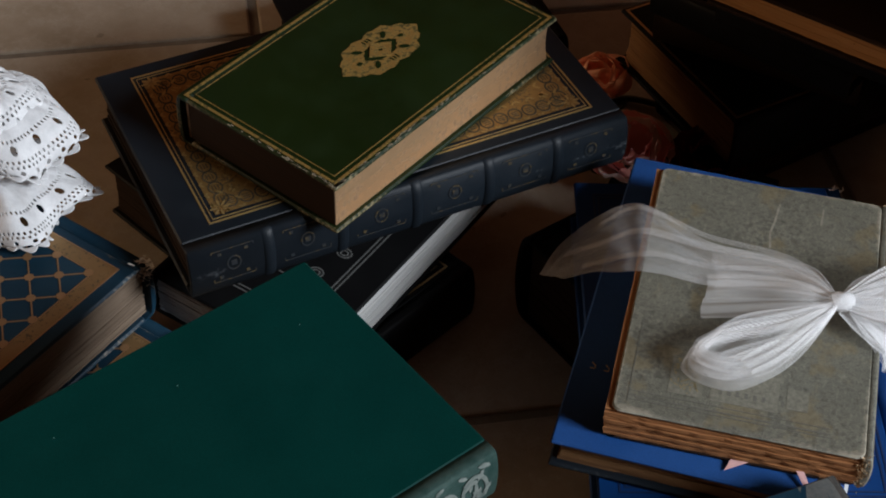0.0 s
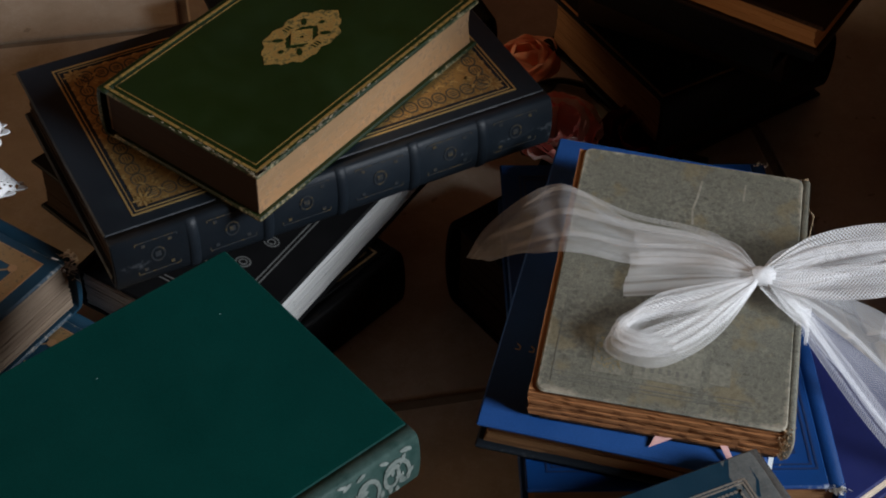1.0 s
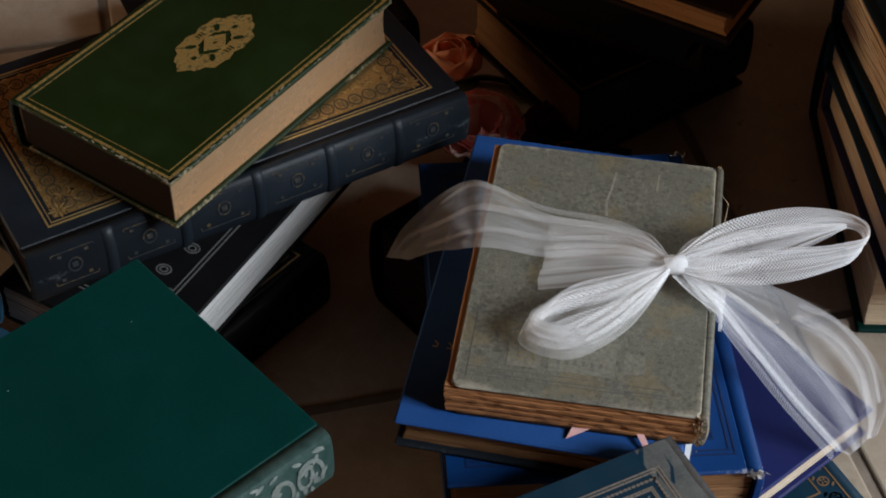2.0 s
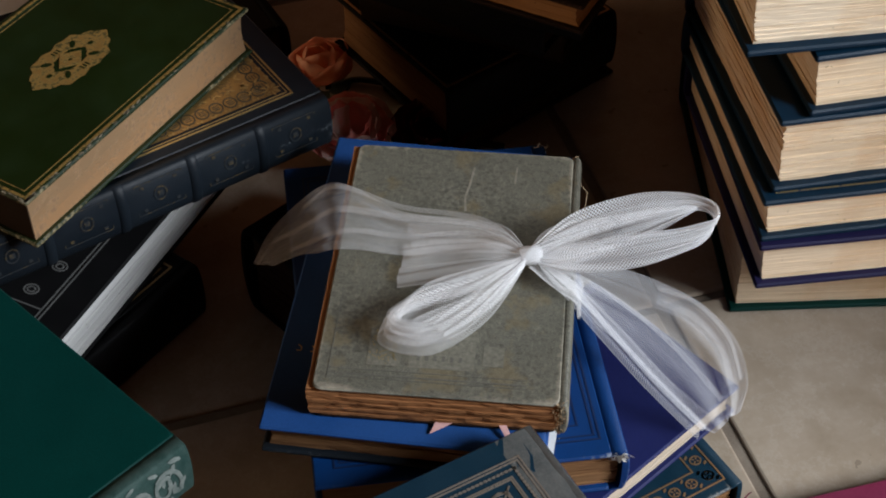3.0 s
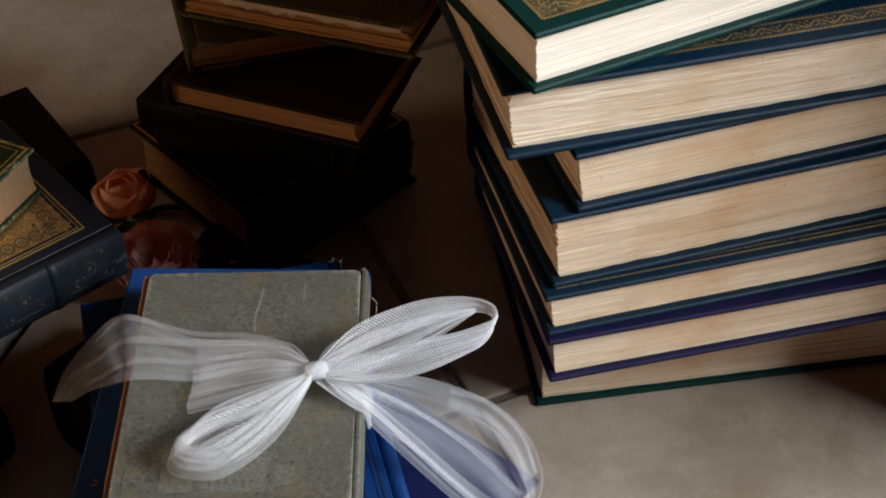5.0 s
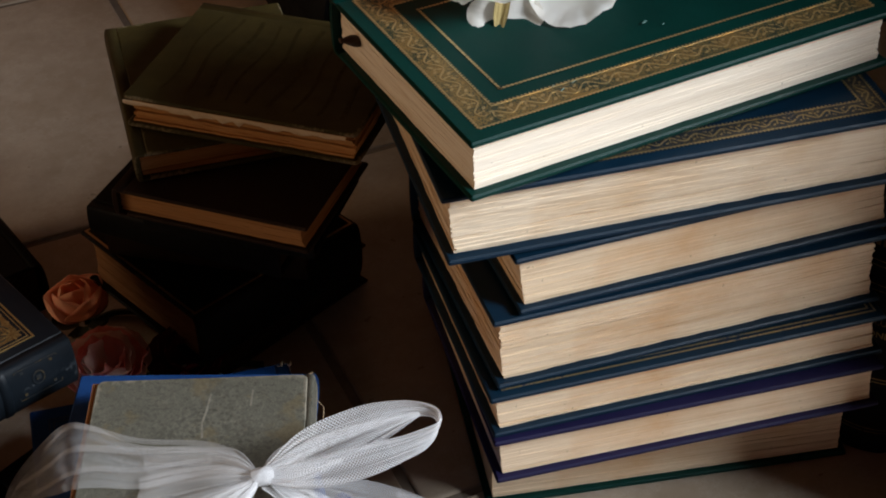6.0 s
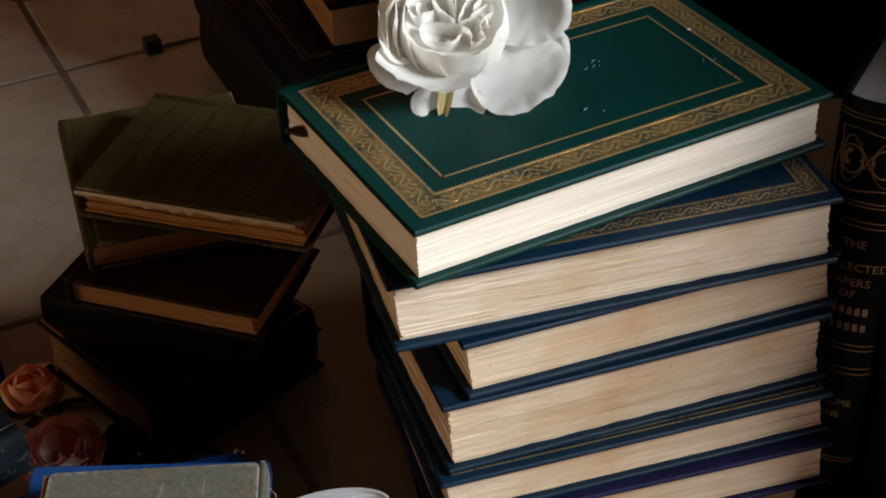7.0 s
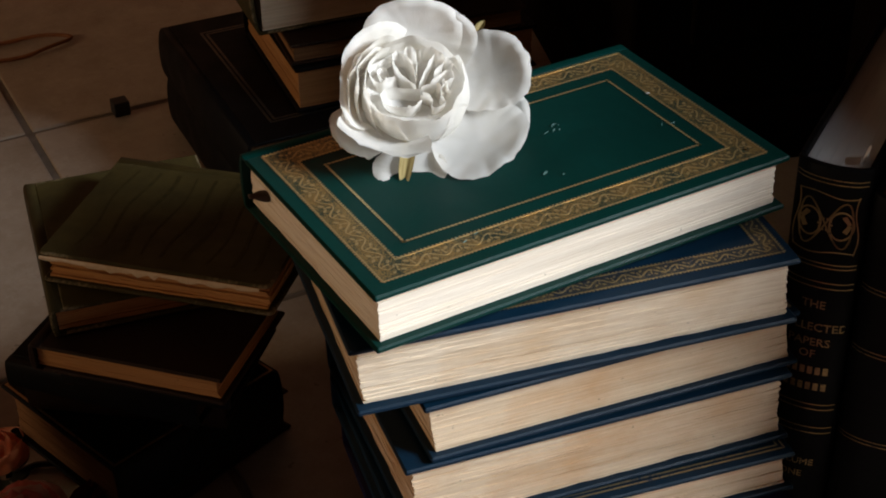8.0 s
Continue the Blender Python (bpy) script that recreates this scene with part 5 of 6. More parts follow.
# ---- upright books ----
def standing(name, corner, angle, width, depth, height, z0, cover, pages, label, group):
    """A hardback standing on its tail, its spine on the near face: width across the spine, depth away from it."""
    root = thing(name, pose(corner[0], corner[1], z0, 0, 0, angle), label, "book", group)
    b = 0.003
    for nm, x0, x1 in (("back_cover", 0, b), ("front_cover", width - b, width)):
        bm = bmesh.new()
        box(bm, x0, x1, 0.005, depth, 0, height, 0.001)
        part(nm, bm, cover, root)
    bm = bmesh.new()
    n = int((width - 2 * b) / 0.0012)
    rnd = random.Random(int(height * 1000))
    rings = []
    for i in range(n):
        e = (depth - 0.004 - rnd.uniform(0, 0.0006), height - 0.005 - rnd.uniform(0, 0.0008))
        for x in (b + (width - 2 * b) * i / n, b + (width - 2 * b) * (i + 1) / n):
            rings.append([(x, 0.004, 0.004), (x, e[0], 0.004), (x, e[0], e[1]), (x, 0.004, e[1])])
    g = sheet(bm, rings, True)
    bm.faces.new(g[0])
    bm.faces.new(list(reversed(g[-1])))
    bmesh.ops.recalc_face_normals(bm, faces=bm.faces)
    for f in bm.faces:
        f.smooth = False
    part("page_block", bm, pages, root)
    bm = bmesh.new()
    rows = []
    for z in (0, 0.0012, height - 0.0012, height):
        row = []
        cut = 0.001 if z in (0, height) else 0
        for i in range(17):
            a = math.pi * i / 16
            row.append((width / 2 - (width / 2 - cut) * math.cos(a), 0.004 - (0.009 - cut) * math.sin(a), z))
        for i in range(16, -1, -1):
            a = math.pi * i / 16
            row.append((width / 2 - (width / 2 - 0.002) * math.cos(a), 0.005 - 0.0065 * math.sin(a), z))
        rows.append(row)
    g = sheet(bm, rows, True)
    bm.faces.new(g[0])
    bm.faces.new(list(reversed(g[-1])))
    bmesh.ops.recalc_face_normals(bm, faces=bm.faces)
    part("spine", bm, cover, root)
    return root


def on_spine(width, x, z):
    """A place on the bowed spine of an upright book."""
    c = max(-1, min(1, 1 - 2 * x / width))
    return Vector((x, 0.004 - 0.009 * math.sin(math.acos(c)) - 0.0003, z))


def spine_lines(root, width, lines, gold, name="gilt_tooling"):
    bm = bmesh.new()
    for pts, w in lines:
        for (x0, z0), (x1, z1) in zip(pts, pts[1:]):
            a, b = on_spine(width, x0, z0), on_spine(width, x1, z1)
            d = (b - a).normalized()
            n = d.cross(Vector((0, -1, 0))).normalized() * w / 2
            bm.faces.new([bm.verts.new(p) for p in (a - n, b - n, b + n, a + n)])
    return part(name, bm, gold, child(root, "spine"))


def words_on_spine(root, width, text, size, z, gold, x=None):
    ob = cut_words(text, size, pose(0, 0, 0), gold, child(root, "spine"))
    cx = width / 2 if x is None else x
    for v in ob.data.vertices:
        p = on_spine(width, min(width - 0.002, max(0.002, cx + v.co.x)), z + v.co.y)
        v.co = (p.x, p.y - v.co.z, p.z)
    return ob


def build_upright():
    g = "upright black books"
    w, h = 0.0395, 0.2975
    lis = standing("book", (0.3690, 0.1250), -34, w, 0.190, h, 0.0, BLACK_LEATHER, PAGES_SILVER, "upright black leather volume with gilt spine title", g)
    lines = []
    for z in (0.2905, 0.2880, 0.2390, 0.2365, 0.2270, 0.2235, 0.1445, 0.1410, 0.1280, 0.1240, 0.0600, 0.0575, 0.02, 0.0175):
        spine_lines(lis, w, [([(w * (0.03 + 0.94 * i / 10), z) for i in range(11)], 0.0006)], GOLD_BLACK, "gilt_rule")
    # interlaced ornament in the top panel
    c = (w / 2, 0.2635)
    for s in (-1, 1):
        lines.append(([(c[0] + 0.014 * math.sin(a) * s, c[1] + 0.0155 * math.sin(2 * a) * 0.9) for a in (2 * math.pi * i / 40 for i in range(41))], 0.0010))
        lines.append(([(c[0] + s * 0.0085 + 0.0062 * math.cos(a), c[1] + 0.0085 * math.sin(a)) for a in (2 * math.pi * i / 20 for i in range(21))], 0.0011))
        lines.append(([(c[0] + s * (0.016 + 0.0013 * math.sin(6 * f)), c[1] - 0.018 + 0.036 * f) for f in (i / 20 for i in range(21))], 0.0007))
        lines.append(([(c[0] - 0.016 + 0.032 * f, c[1] + s * (0.0175 + 0.0012 * math.sin(6 * f))) for f in (i / 20 for i in range(21))], 0.0007))
        lines.append(([(c[0] + s * 0.0105, c[1] - 0.004), (c[0] + s * 0.0125, c[1] + 0.001), (c[0] + s * 0.0095, c[1] + 0.006)], 0.0028))
    for i in range(10):
        a = 2 * math.pi * i / 10
        x, z = c[0] + 0.0035 * math.cos(a), c[1] + 0.0035 * math.sin(a)
        lines.append(([(x - 0.0006, z), (x + 0.0006, z)], 0.0012))
    spine_lines(lis, w, lines, GOLD_BLACK)
    for text, z in (("THE", 0.2100), ("COLLECTED", 0.1950), ("PAPERS", 0.1850), ("OF", 0.1770)):
        words_on_spine(lis, w, text, 0.0072, z, GOLD_BLACK)
    bars = [([(w * 0.22 + i * 0.0042, z), (w * 0.22 + i * 0.0042 + 0.0027, z)], 0.0050) for z in (0.1680, 0.1570) for i in range(6)]
    spine_lines(lis, w, bars, GOLD_BLACK, "title_bar")
    words_on_spine(lis, w, "VOLUME", 0.0062, 0.1000, GOLD_BLACK)
    words_on_spine(lis, w, "ONE", 0.0062, 0.0910, GOLD_BLACK)
    # a paper slip that stands out of the leaves
    bm = bmesh.new()
    rows = []
    for i in range(7):
        u = i / 6
        rows.append([(0.030 + 0.004 * u, 0.012 + 0.008 * v - 0.004 * u, h - 0.006 + 0.009 * math.sin(u * 1.8) + 0.002 * v) for v in (0, 0.5, 1)])
    sheet(bm, rows)
    part("paper_marker", bm, WHITE_SLIP, lis, "curled white paper marker")
    # the row goes on and bends round towards the window; the last three
    # books are unseen, added to shade the tall stack's right end
    for x, y, turn, wide, deep, tall in ((0.4030, 0.1020, -34, 0.042, 0.19, 0.285), (0.4450, 0.0700, -62, 0.0405, 0.10, 0.255), (0.4645, 0.0330, -62, 0.0400, 0.10, 0.250), (0.4840, -0.0035, -62, 0.036, 0.10, 0.245)):
        nxt = standing("book", (x, y), turn, wide, deep, tall, 0.0, BLACK_LEATHER, PAGES_BROWN, "upright black leather volume of the row that shades the tall stack", g)
        for z in (0.230, 0.2275, 0.190, 0.1875, 0.13, 0.1275):
            spine_lines(nxt, wide, [([(wide * (0.03 + 0.94 * i / 10), z) for i in range(11)], 0.0006)], GOLD_BLACK, "gilt_rule")


build_upright()


# ---- maroon book, small tooled book ----
def build_near_books():
    mar = book("book", (0.127, -0.240), 17.2, 0.240, 0.160, 0.0, 0.0205, MAROON_CLOTH, PAGES_WHITE, "S", "maroon cloth book with cream stamped title", seed=61, group="books near the camera")
    cut_words("THE GUILD", 0.0122, pose(0.1560, 0.1385, 0.0206), CREAM_LETTER, child(mar, "front_cover"))
    base_a = book("book", (0.038, -0.285), 33, 0.085, 0.120, 0.0, 0.051, NAVY_WORN, PAGES_BROWN, "E", "plain navy book under the tooled book", seed=62, group="books near the camera")
    book("book", (0.038, -0.285), 33, 0.085, 0.120, 0.052, 0.1045, NAVY_WORN, PAGES_BROWN, "E", "second plain navy book under the tooled book", seed=63, group="books near the camera")
    small = book("book", (0.028, -0.298), 32, 0.110, 0.162, 0.1055, 0.1300, NAVY_WORN, PAGES_BROWN, "E", "worn navy book with silvered tooled frames and taped spine", seed=64, group="books near the camera", spine_mat=TAPE, bulge=0.15)
    line_frame(small, (0.0125, 0.0140, 0.0205, 0.0215), SILVER_NAVY, 0.0008, "silver_rule")
    beaded_frame(small, 0.0172, SILVER_NAVY, 0.0010)

    def inner(bm, l, d, z):
        m = 0.026
        strip(bm, rect(m, l - m, m, d - m), 0.0008, z, 0.0003, True)
        strip(bm, [(l - 0.024, d - 0.024), (l - 0.05, d - 0.05)], 0.0008, z, 0.0003)
        for r in (0.003, 0.006):
            strip(bm, ring(l - 0.032, d - 0.030, r, r * 0.7, 10, 0.7), 0.0007, z, 0.0003, True)
            strip(bm, ring(l - 0.044, d - 0.034, r, r * 0.7, 10, 0.7), 0.0007, z, 0.0003, True)
    on_cover(small, "silver_ornament", inner, SILVER_NAVY)
    # clouded tape over the joint
    bm = bmesh.new()
    rows = []
    for i in range(25):
        y = 0.001 + 0.16 * i / 24
        rows.append([(0.0925 + 0.0012 * noise.noise((y * 90, 0, 0)) + k * 0.018 / 5, y, 0.0246 + 0.0004 * noise.noise((y * 140, k * 2.0, 3)) - (0.0012 if k == 5 else 0)) for k in range(6)])
    sheet(bm, rows)
    part("tape", bm, TAPE, small, "clouded tape along the joint", True)
    # dark red ribbon end beside the pile
    bm = bmesh.new()
    rows = []
    for i in range(10):
        u = i / 9
        rows.append([(0.000 + 0.013 * u, 0.018 * u + k * 0.003 * (1 - u), 0.004 + 0.012 * math.sin(2.2 * u) + 0.001 * k) for k in (0, 0.5, 1)])
    sheet(bm, rows)
    rib = part("ribbon_end", bm, WINE_RIBBON, None, smooth=True)
    rib.matrix_world = pose(0.140, -0.068, 0.0)
    tagged(rib, "wine red ribbon end on the floor by the pile", "ribbon")


WINE_RIBBON = plain("wine_red_ribbon", (0.06, 0.006, 0.016), (0.11, 0.012, 0.03), 0.5, 90)
build_near_books()


# ---- flowers ----
def petal(bm, centre, axis, turn, reach, breadth, start, end, rise=0.0, cup=0.3, ruffle=0.0015, seed=0, root=0.004, fold=0.0, nu=14, nv=12, notch=0.0):
    """One petal: grows from the flower's middle, leaning from the axis by start degrees at its foot to end degrees at its rim."""
    axis = axis.normalized()
    e1 = axis.orthogonal().normalized()
    e1 = Matrix.Rotation(turn, 3, axis) @ e1
    e2 = axis.cross(e1)
    rows = []
    p = centre + e1 * root + axis * rise
    r = random.Random(seed)
    o = Vector((r.uniform(0, 50), r.uniform(0, 50), 0))
    spine_pts = []
    for i in range(nv + 1):
        v = math.sin(math.pi / 2 * i / nv)
        nxt = math.sin(math.pi / 2 * min(1, (i + 1) / nv))
        spine_pts.append(p.copy())
        th = radians(start + (end - start) * v ** 1.3)
        p = p + (e1 * math.sin(th) + axis * math.cos(th)) * (reach * (nxt - v))
    for i in range(nv + 1):
        v = math.sin(math.pi / 2 * i / nv)
        th = radians(start + (end - start) * v ** 1.3)
        inward = axis * math.sin(th) - e1 * math.cos(th)
        w = breadth / 2 * (0.25 + 0.75 * math.sin(math.pi * min(1, 0.08 + 0.62 * v)) ** 0.8)
        if v > 0.72:
            w *= math.sqrt(max(0.0, 1 - ((v - 0.72) / 0.281) ** 2)) * 0.97 + 0.03
        row = []
        for j in range(nu + 1):
            u = 2 * j / nu - 1
            q = spine_pts[i] + e2 * (u * w) + inward * (cup * w * u * u)
            x = u * w / (breadth / 2)
            q += inward * (ruffle * v * v * noise.noise(o + Vector((x * 2.2, v * 2.5, 0))) * 2.0)
            q += inward * (ruffle * 0.5 * v ** 3 * noise.noise(o + Vector((x * 6, v * 5, 7))) * 2.0)
            q += (e1 * math.sin(th) + axis * math.cos(th)) * (-(notch * max(0, 1 - abs(x) * 2.5)) * v ** 4 + ruffle * 1.0 * v ** 3 * noise.noise(o + Vector((x * 5, 3, 1))))
            q += inward * fold * max(0, v - 0.75) ** 2 * -16
            row.append(q)
        rows.append(row)
    sheet(bm, rows)


def petal_part(parent, material, name="petal", label="", **kw):
    bm = bmesh.new()
    petal(bm, **kw)
    return part(name, bm, material, parent, label, True)


def wall_petal(parent, hub, axis, e1, e2, phi, span, radius, low, rim, seed, twist=0.0015, tall=1.0, name="petal"):
    """A petal that is a piece of the rose's bowl: low and rim are degrees from the axis."""
    r = random.Random(seed)
    o = Vector((r.uniform(0, 50), r.uniform(0, 50), 3))
    rows = []
    for i in range(21):
        v = i / 20
        row = []
        for j in range(31):
            u = j / 15 - 1
            top = rim + (low - rim) * (0.10 * abs(u) ** 2.2 + 1.8 * max(0, abs(u) - 0.55) ** 1.5) + 5 * noise.noise(o + Vector((u * 2.3, 0, 0))) + 2.5 * noise.noise(o + Vector((u * 7, 4, 0)))
            th = radians(low + (top - low) * v)
            a = phi + u * span / 2
            rad = radius + twist * u + 0.0016 * v * noise.noise(o + Vector((u * 3, v * 2, 9))) + 0.0012 * max(0, v - 0.8) * 5
            row.append(hub + (e1 * math.cos(a) + e2 * math.sin(a)) * (rad * math.sin(th)) + axis * (rad * math.cos(th) * tall))
        rows.append(row)
    bm = bmesh.new()
    sheet(bm, rows)
    part(name, bm, ROSE_WHITE, parent, "", True)


def heart_wall(parent, hub, axis, e1, e2, curve, low, high, seed):
    """A heart petal: a thin wall that stands along the axis and follows a folded curve in the flower's own plan."""
    r = random.Random(seed)
    o = Vector((r.uniform(0, 50), r.uniform(0, 50), 5))
    line = spline([(x, y, 0) for x, y in curve], 60)
    rows = []
    for i in range(15):
        v = i / 14
        row = []
        for j, p in enumerate(line):
            f = j / 59
            t = (line[min(59, j + 1)] - line[max(0, j - 1)]).normalized()
            flare = 0.0012 * v * v * noise.noise(o + Vector((f * 5, 1, v))) + 0.0005 * v * noise.noise(o + Vector((f * 14, 4, v * 2)))
            top = high + 0.0024 * noise.noise(o + Vector((f * 3.5, 0, 1))) + 0.0011 * noise.noise(o + Vector((f * 13, 7, 1))) - 0.003 * abs(2 * f - 1) ** 3
            x, y = p.x - t.y * flare, p.y + t.x * flare
            x, y = x * (0.86 + 0.14 * v), y * (0.86 + 0.14 * v)
            row.append(hub + e1 * x + e2 * y + axis * (low + (top - low) * v))
        rows.append(row)
    bm = bmesh.new()
    sheet(bm, rows)
    part("heart_petal", bm, ROSE_WHITE, parent, "", True)


def dish_petal(parent, hub, axis, e1, e2, phi, far, high, across, along, lean, cup, curl, seed, ruffle=0.0016, material=None):
    """A spread petal: a shallow oval dish at far from the flower's axis, leaning inwards, its rim turned back and softly waved."""
    r = random.Random(seed)
    o = Vector((r.uniform(0, 50), r.uniform(0, 50), 2))
    phi, lean = radians(phi), radians(lean)
    out = e1 * math.cos(phi) + e2 * math.sin(phi)
    tang = e2 * math.cos(phi) - e1 * math.sin(phi)
    n = axis * math.cos(lean) - out * math.sin(lean)
    tip = out * math.cos(lean) + axis * math.sin(lean)
    mid = hub + out * far + axis * high
    rows = []
    for i in range(23):
        q = 0.02 + 0.98 * (i / 22) ** 0.85
        row = []
        for j in range(64):
            a = 2 * math.pi * j / 64
            ca, sa = math.cos(a), math.sin(a)
            # broad towards the tip, narrower at the root, with a slightly uneven outline
            wide = across * (1 + 0.16 * sa) * (1 + 0.05 * noise.noise(o + Vector((ca * 1.5, sa * 1.5, 0))))
            deep = along * (1 + 0.07 * noise.noise(o + Vector((ca * 1.5, sa * 1.5, 5))) + 0.035 * noise.noise(o + Vector((ca * 7, sa * 7, 5))))
            edge = max(0.0, q - 0.78) / 0.22
            front = max(0.0, sa + 0.35)
            z = cup * q * q - curl * edge ** 2 * front
            z += ruffle * q ** 4 * (1.4 * noise.noise(o + Vector((ca * 2.4, sa * 2.4, q))) + 0.8 * noise.noise(o + Vector((ca * 7, sa * 7, q))))
            z += 0.0005 * noise.noise(o + Vector((ca * q * 3, sa * q * 3, 9)))
            row.append(mid + tang * (wide * q * ca) + tip * (deep * q * sa) + n * z)
        rows.append(row)
    bm = bmesh.new()
    g = sheet(bm, rows, True)
    bm.faces.new(list(reversed(g[0])))
    return part("petal", bm, material or ROSE_WHITE, parent, "", True)


def build_white_rose():
    rose = thing("white_rose", pose(0, 0, 0), "open white fabric rose lying on the emerald book", "artificial rose")
    axis = Vector((-0.03, -0.38, 0.92)).normalized()
    hub = Vector((0.1755, 0.1640, 0.3290))
    e1 = (Vector((1, 0, 0)) - axis * axis.x).normalized()
    e2 = axis.cross(e1)
    spread = [
        # towards, far, high, across, along, lean, cup, curl
        (16, 0.0425, -0.0050, 0.0255, 0.0225, 28, 0.0045, 0.0026),
        (-41, 0.0400, -0.0125, 0.0275, 0.0235, 12, 0.0050, 0.0016),
        (-14, 0.0440, -0.0165, 0.0200, 0.0165, 16, 0.0035, 0.0020),
        (-124, 0.0340, -0.0050, 0.0245, 0.0195, 26, 0.0095, 0.0014),
        (-100, 0.0380, -0.0135, 0.0190, 0.0150, 4, 0.0030, 0.0014),
        (-155, 0.0340, -0.0140, 0.0180, 0.0140, 14, 0.0060, 0.0020),
        (174, 0.0300, -0.0040, 0.0230, 0.0150, 44, 0.0060, 0.0020),
        (84, 0.0350, 0.0040, 0.0255, 0.0205, 46, 0.0060, 0.0030),
        (62, 0.0355, 0.0000, 0.0200, 0.0200, 44, 0.0050, 0.0025),
        (128, 0.0300, 0.0000, 0.0230, 0.0180, 50, 0.0060, 0.0020),
    ]
    for i, (phi, far, high, across, along, lean, cup, curl) in enumerate(spread):
        dish_petal(rose, hub, axis, e1, e2, phi, far, high, across, along, lean, cup, curl, 120 + i)
    # the bowl: broad overlapping petals with a softly waving rim
    for i, (phi, span, rad, low, rim) in enumerate(((-92, 170, 0.0268, 142, 68), (-8, 120, 0.0282, 138, 60), (70, 130, 0.0276, 135, 58), (160, 150, 0.0272, 140, 60), (-150, 110, 0.0258, 140, 70), (112, 120, 0.0258, 135, 64),
                                                    (158, 105, 0.0305, 118, 62), (135, 90, 0.0325, 112, 60), (166, 85, 0.0345, 108, 68))):
        wall_petal(rose, hub, axis, e1, e2, radians(phi), radians(span), rad, low, rim, 40 + i, 0.0014)
    bm = bmesh.new()
    sheet(bm, [[hub + (e1 * math.cos(q) + e2 * math.sin(q)) * r + axis * (-0.003 + 0.006 * (r / 0.02) ** 2) for q in (2 * math.pi * k / 24 for k in range(25))] for r in (0.0004, 0.006, 0.012, 0.018, 0.0245)])
    part("heart_petal", bm, ROSE_WHITE, rose, "", True)
    # the heart: petals folded into loops of unlike size round a middle that lies off the bowl's own
    for i, (curve, high) in enumerate((
        ([(0.6, -2.3), (-7.4, 6.3), (-10.8, 16.5), (-6.7, 20.4), (-1.8, 14.2), (1.2, 0.0)], 12.5),
        ([(1.2, 0.0), (0.0, 12.6), (-3.5, 19.6), (0.5, 22.0), (3.0, 14.2), (2.0, 1.6)], 12.8),
        ([(3.0, -4.6), (-8.6, -2.3), (-17.8, -3.8), (-19.6, -10.1), (-13.5, -18.0), (-3.7, -18.8), (2.5, -11.8), (3.0, -4.6)], 10.5),
        ([(2.5, -1.5), (8.6, 9.5), (13.5, 16.0), (18.0, 11.0), (12.0, 4.0)], 12.4),
        ([(3.7, -3.8), (11.0, 0.0), (19.6, 4.7), (22.0, -1.5), (14.0, -5.0)], 11.6),
        ([(3.7, -6.3), (9.0, -12.6), (8.0, -20.4), (15.5, -17.3), (14.0, -9.0), (20.0, -6.0)], 10.0),
        ([(12.5, -1.5), (14.5, -7.0), (16.8, -2.0), (18.6, -9.0)], 11.8),
        ([(-10.3, 4.7), (-19.0, 0.5), (-24.0, 4.7), (-23.0, 12.0), (-17.0, 16.0), (-10.0, 20.6)], 12.0),
        ([(-10.0, 6.0), (-17.0, 3.5), (-20.0, 9.0), (-14.0, 14.0)], 10.5),
        ([(5.0, 22.0), (12.0, 20.5), (18.0, 15.0), (22.5, 7.0)], 13.0),
        ([(-14.0, -12.0), (-8.0, -15.5), (-2.0, -13.0)], 7.0),
    )):
        heart_wall(rose, hub, axis, e1, e2, [(x * 0.00092, y * 0.00092) for x, y in curve], -0.003, high * 0.001, 60 + i)
    zero = axis.orthogonal().normalized()
    side = axis.cross(zero)
    for deg, reach in ((46, 0.060), (-103, 0.0475)):
        d = e1 * math.cos(radians(deg)) + e2 * math.sin(radians(deg))
        petal_part(rose, SEPAL, "sepal", "dry greenish sepal tip", centre=hub - axis * 0.016, axis=axis, turn=math.atan2(d.dot(side), d.dot(zero)), reach=reach, breadth=0.0075, start=80, end=88 if deg < 0 else 62, cup=0.3, ruffle=0.001, seed=70, root=0.004)


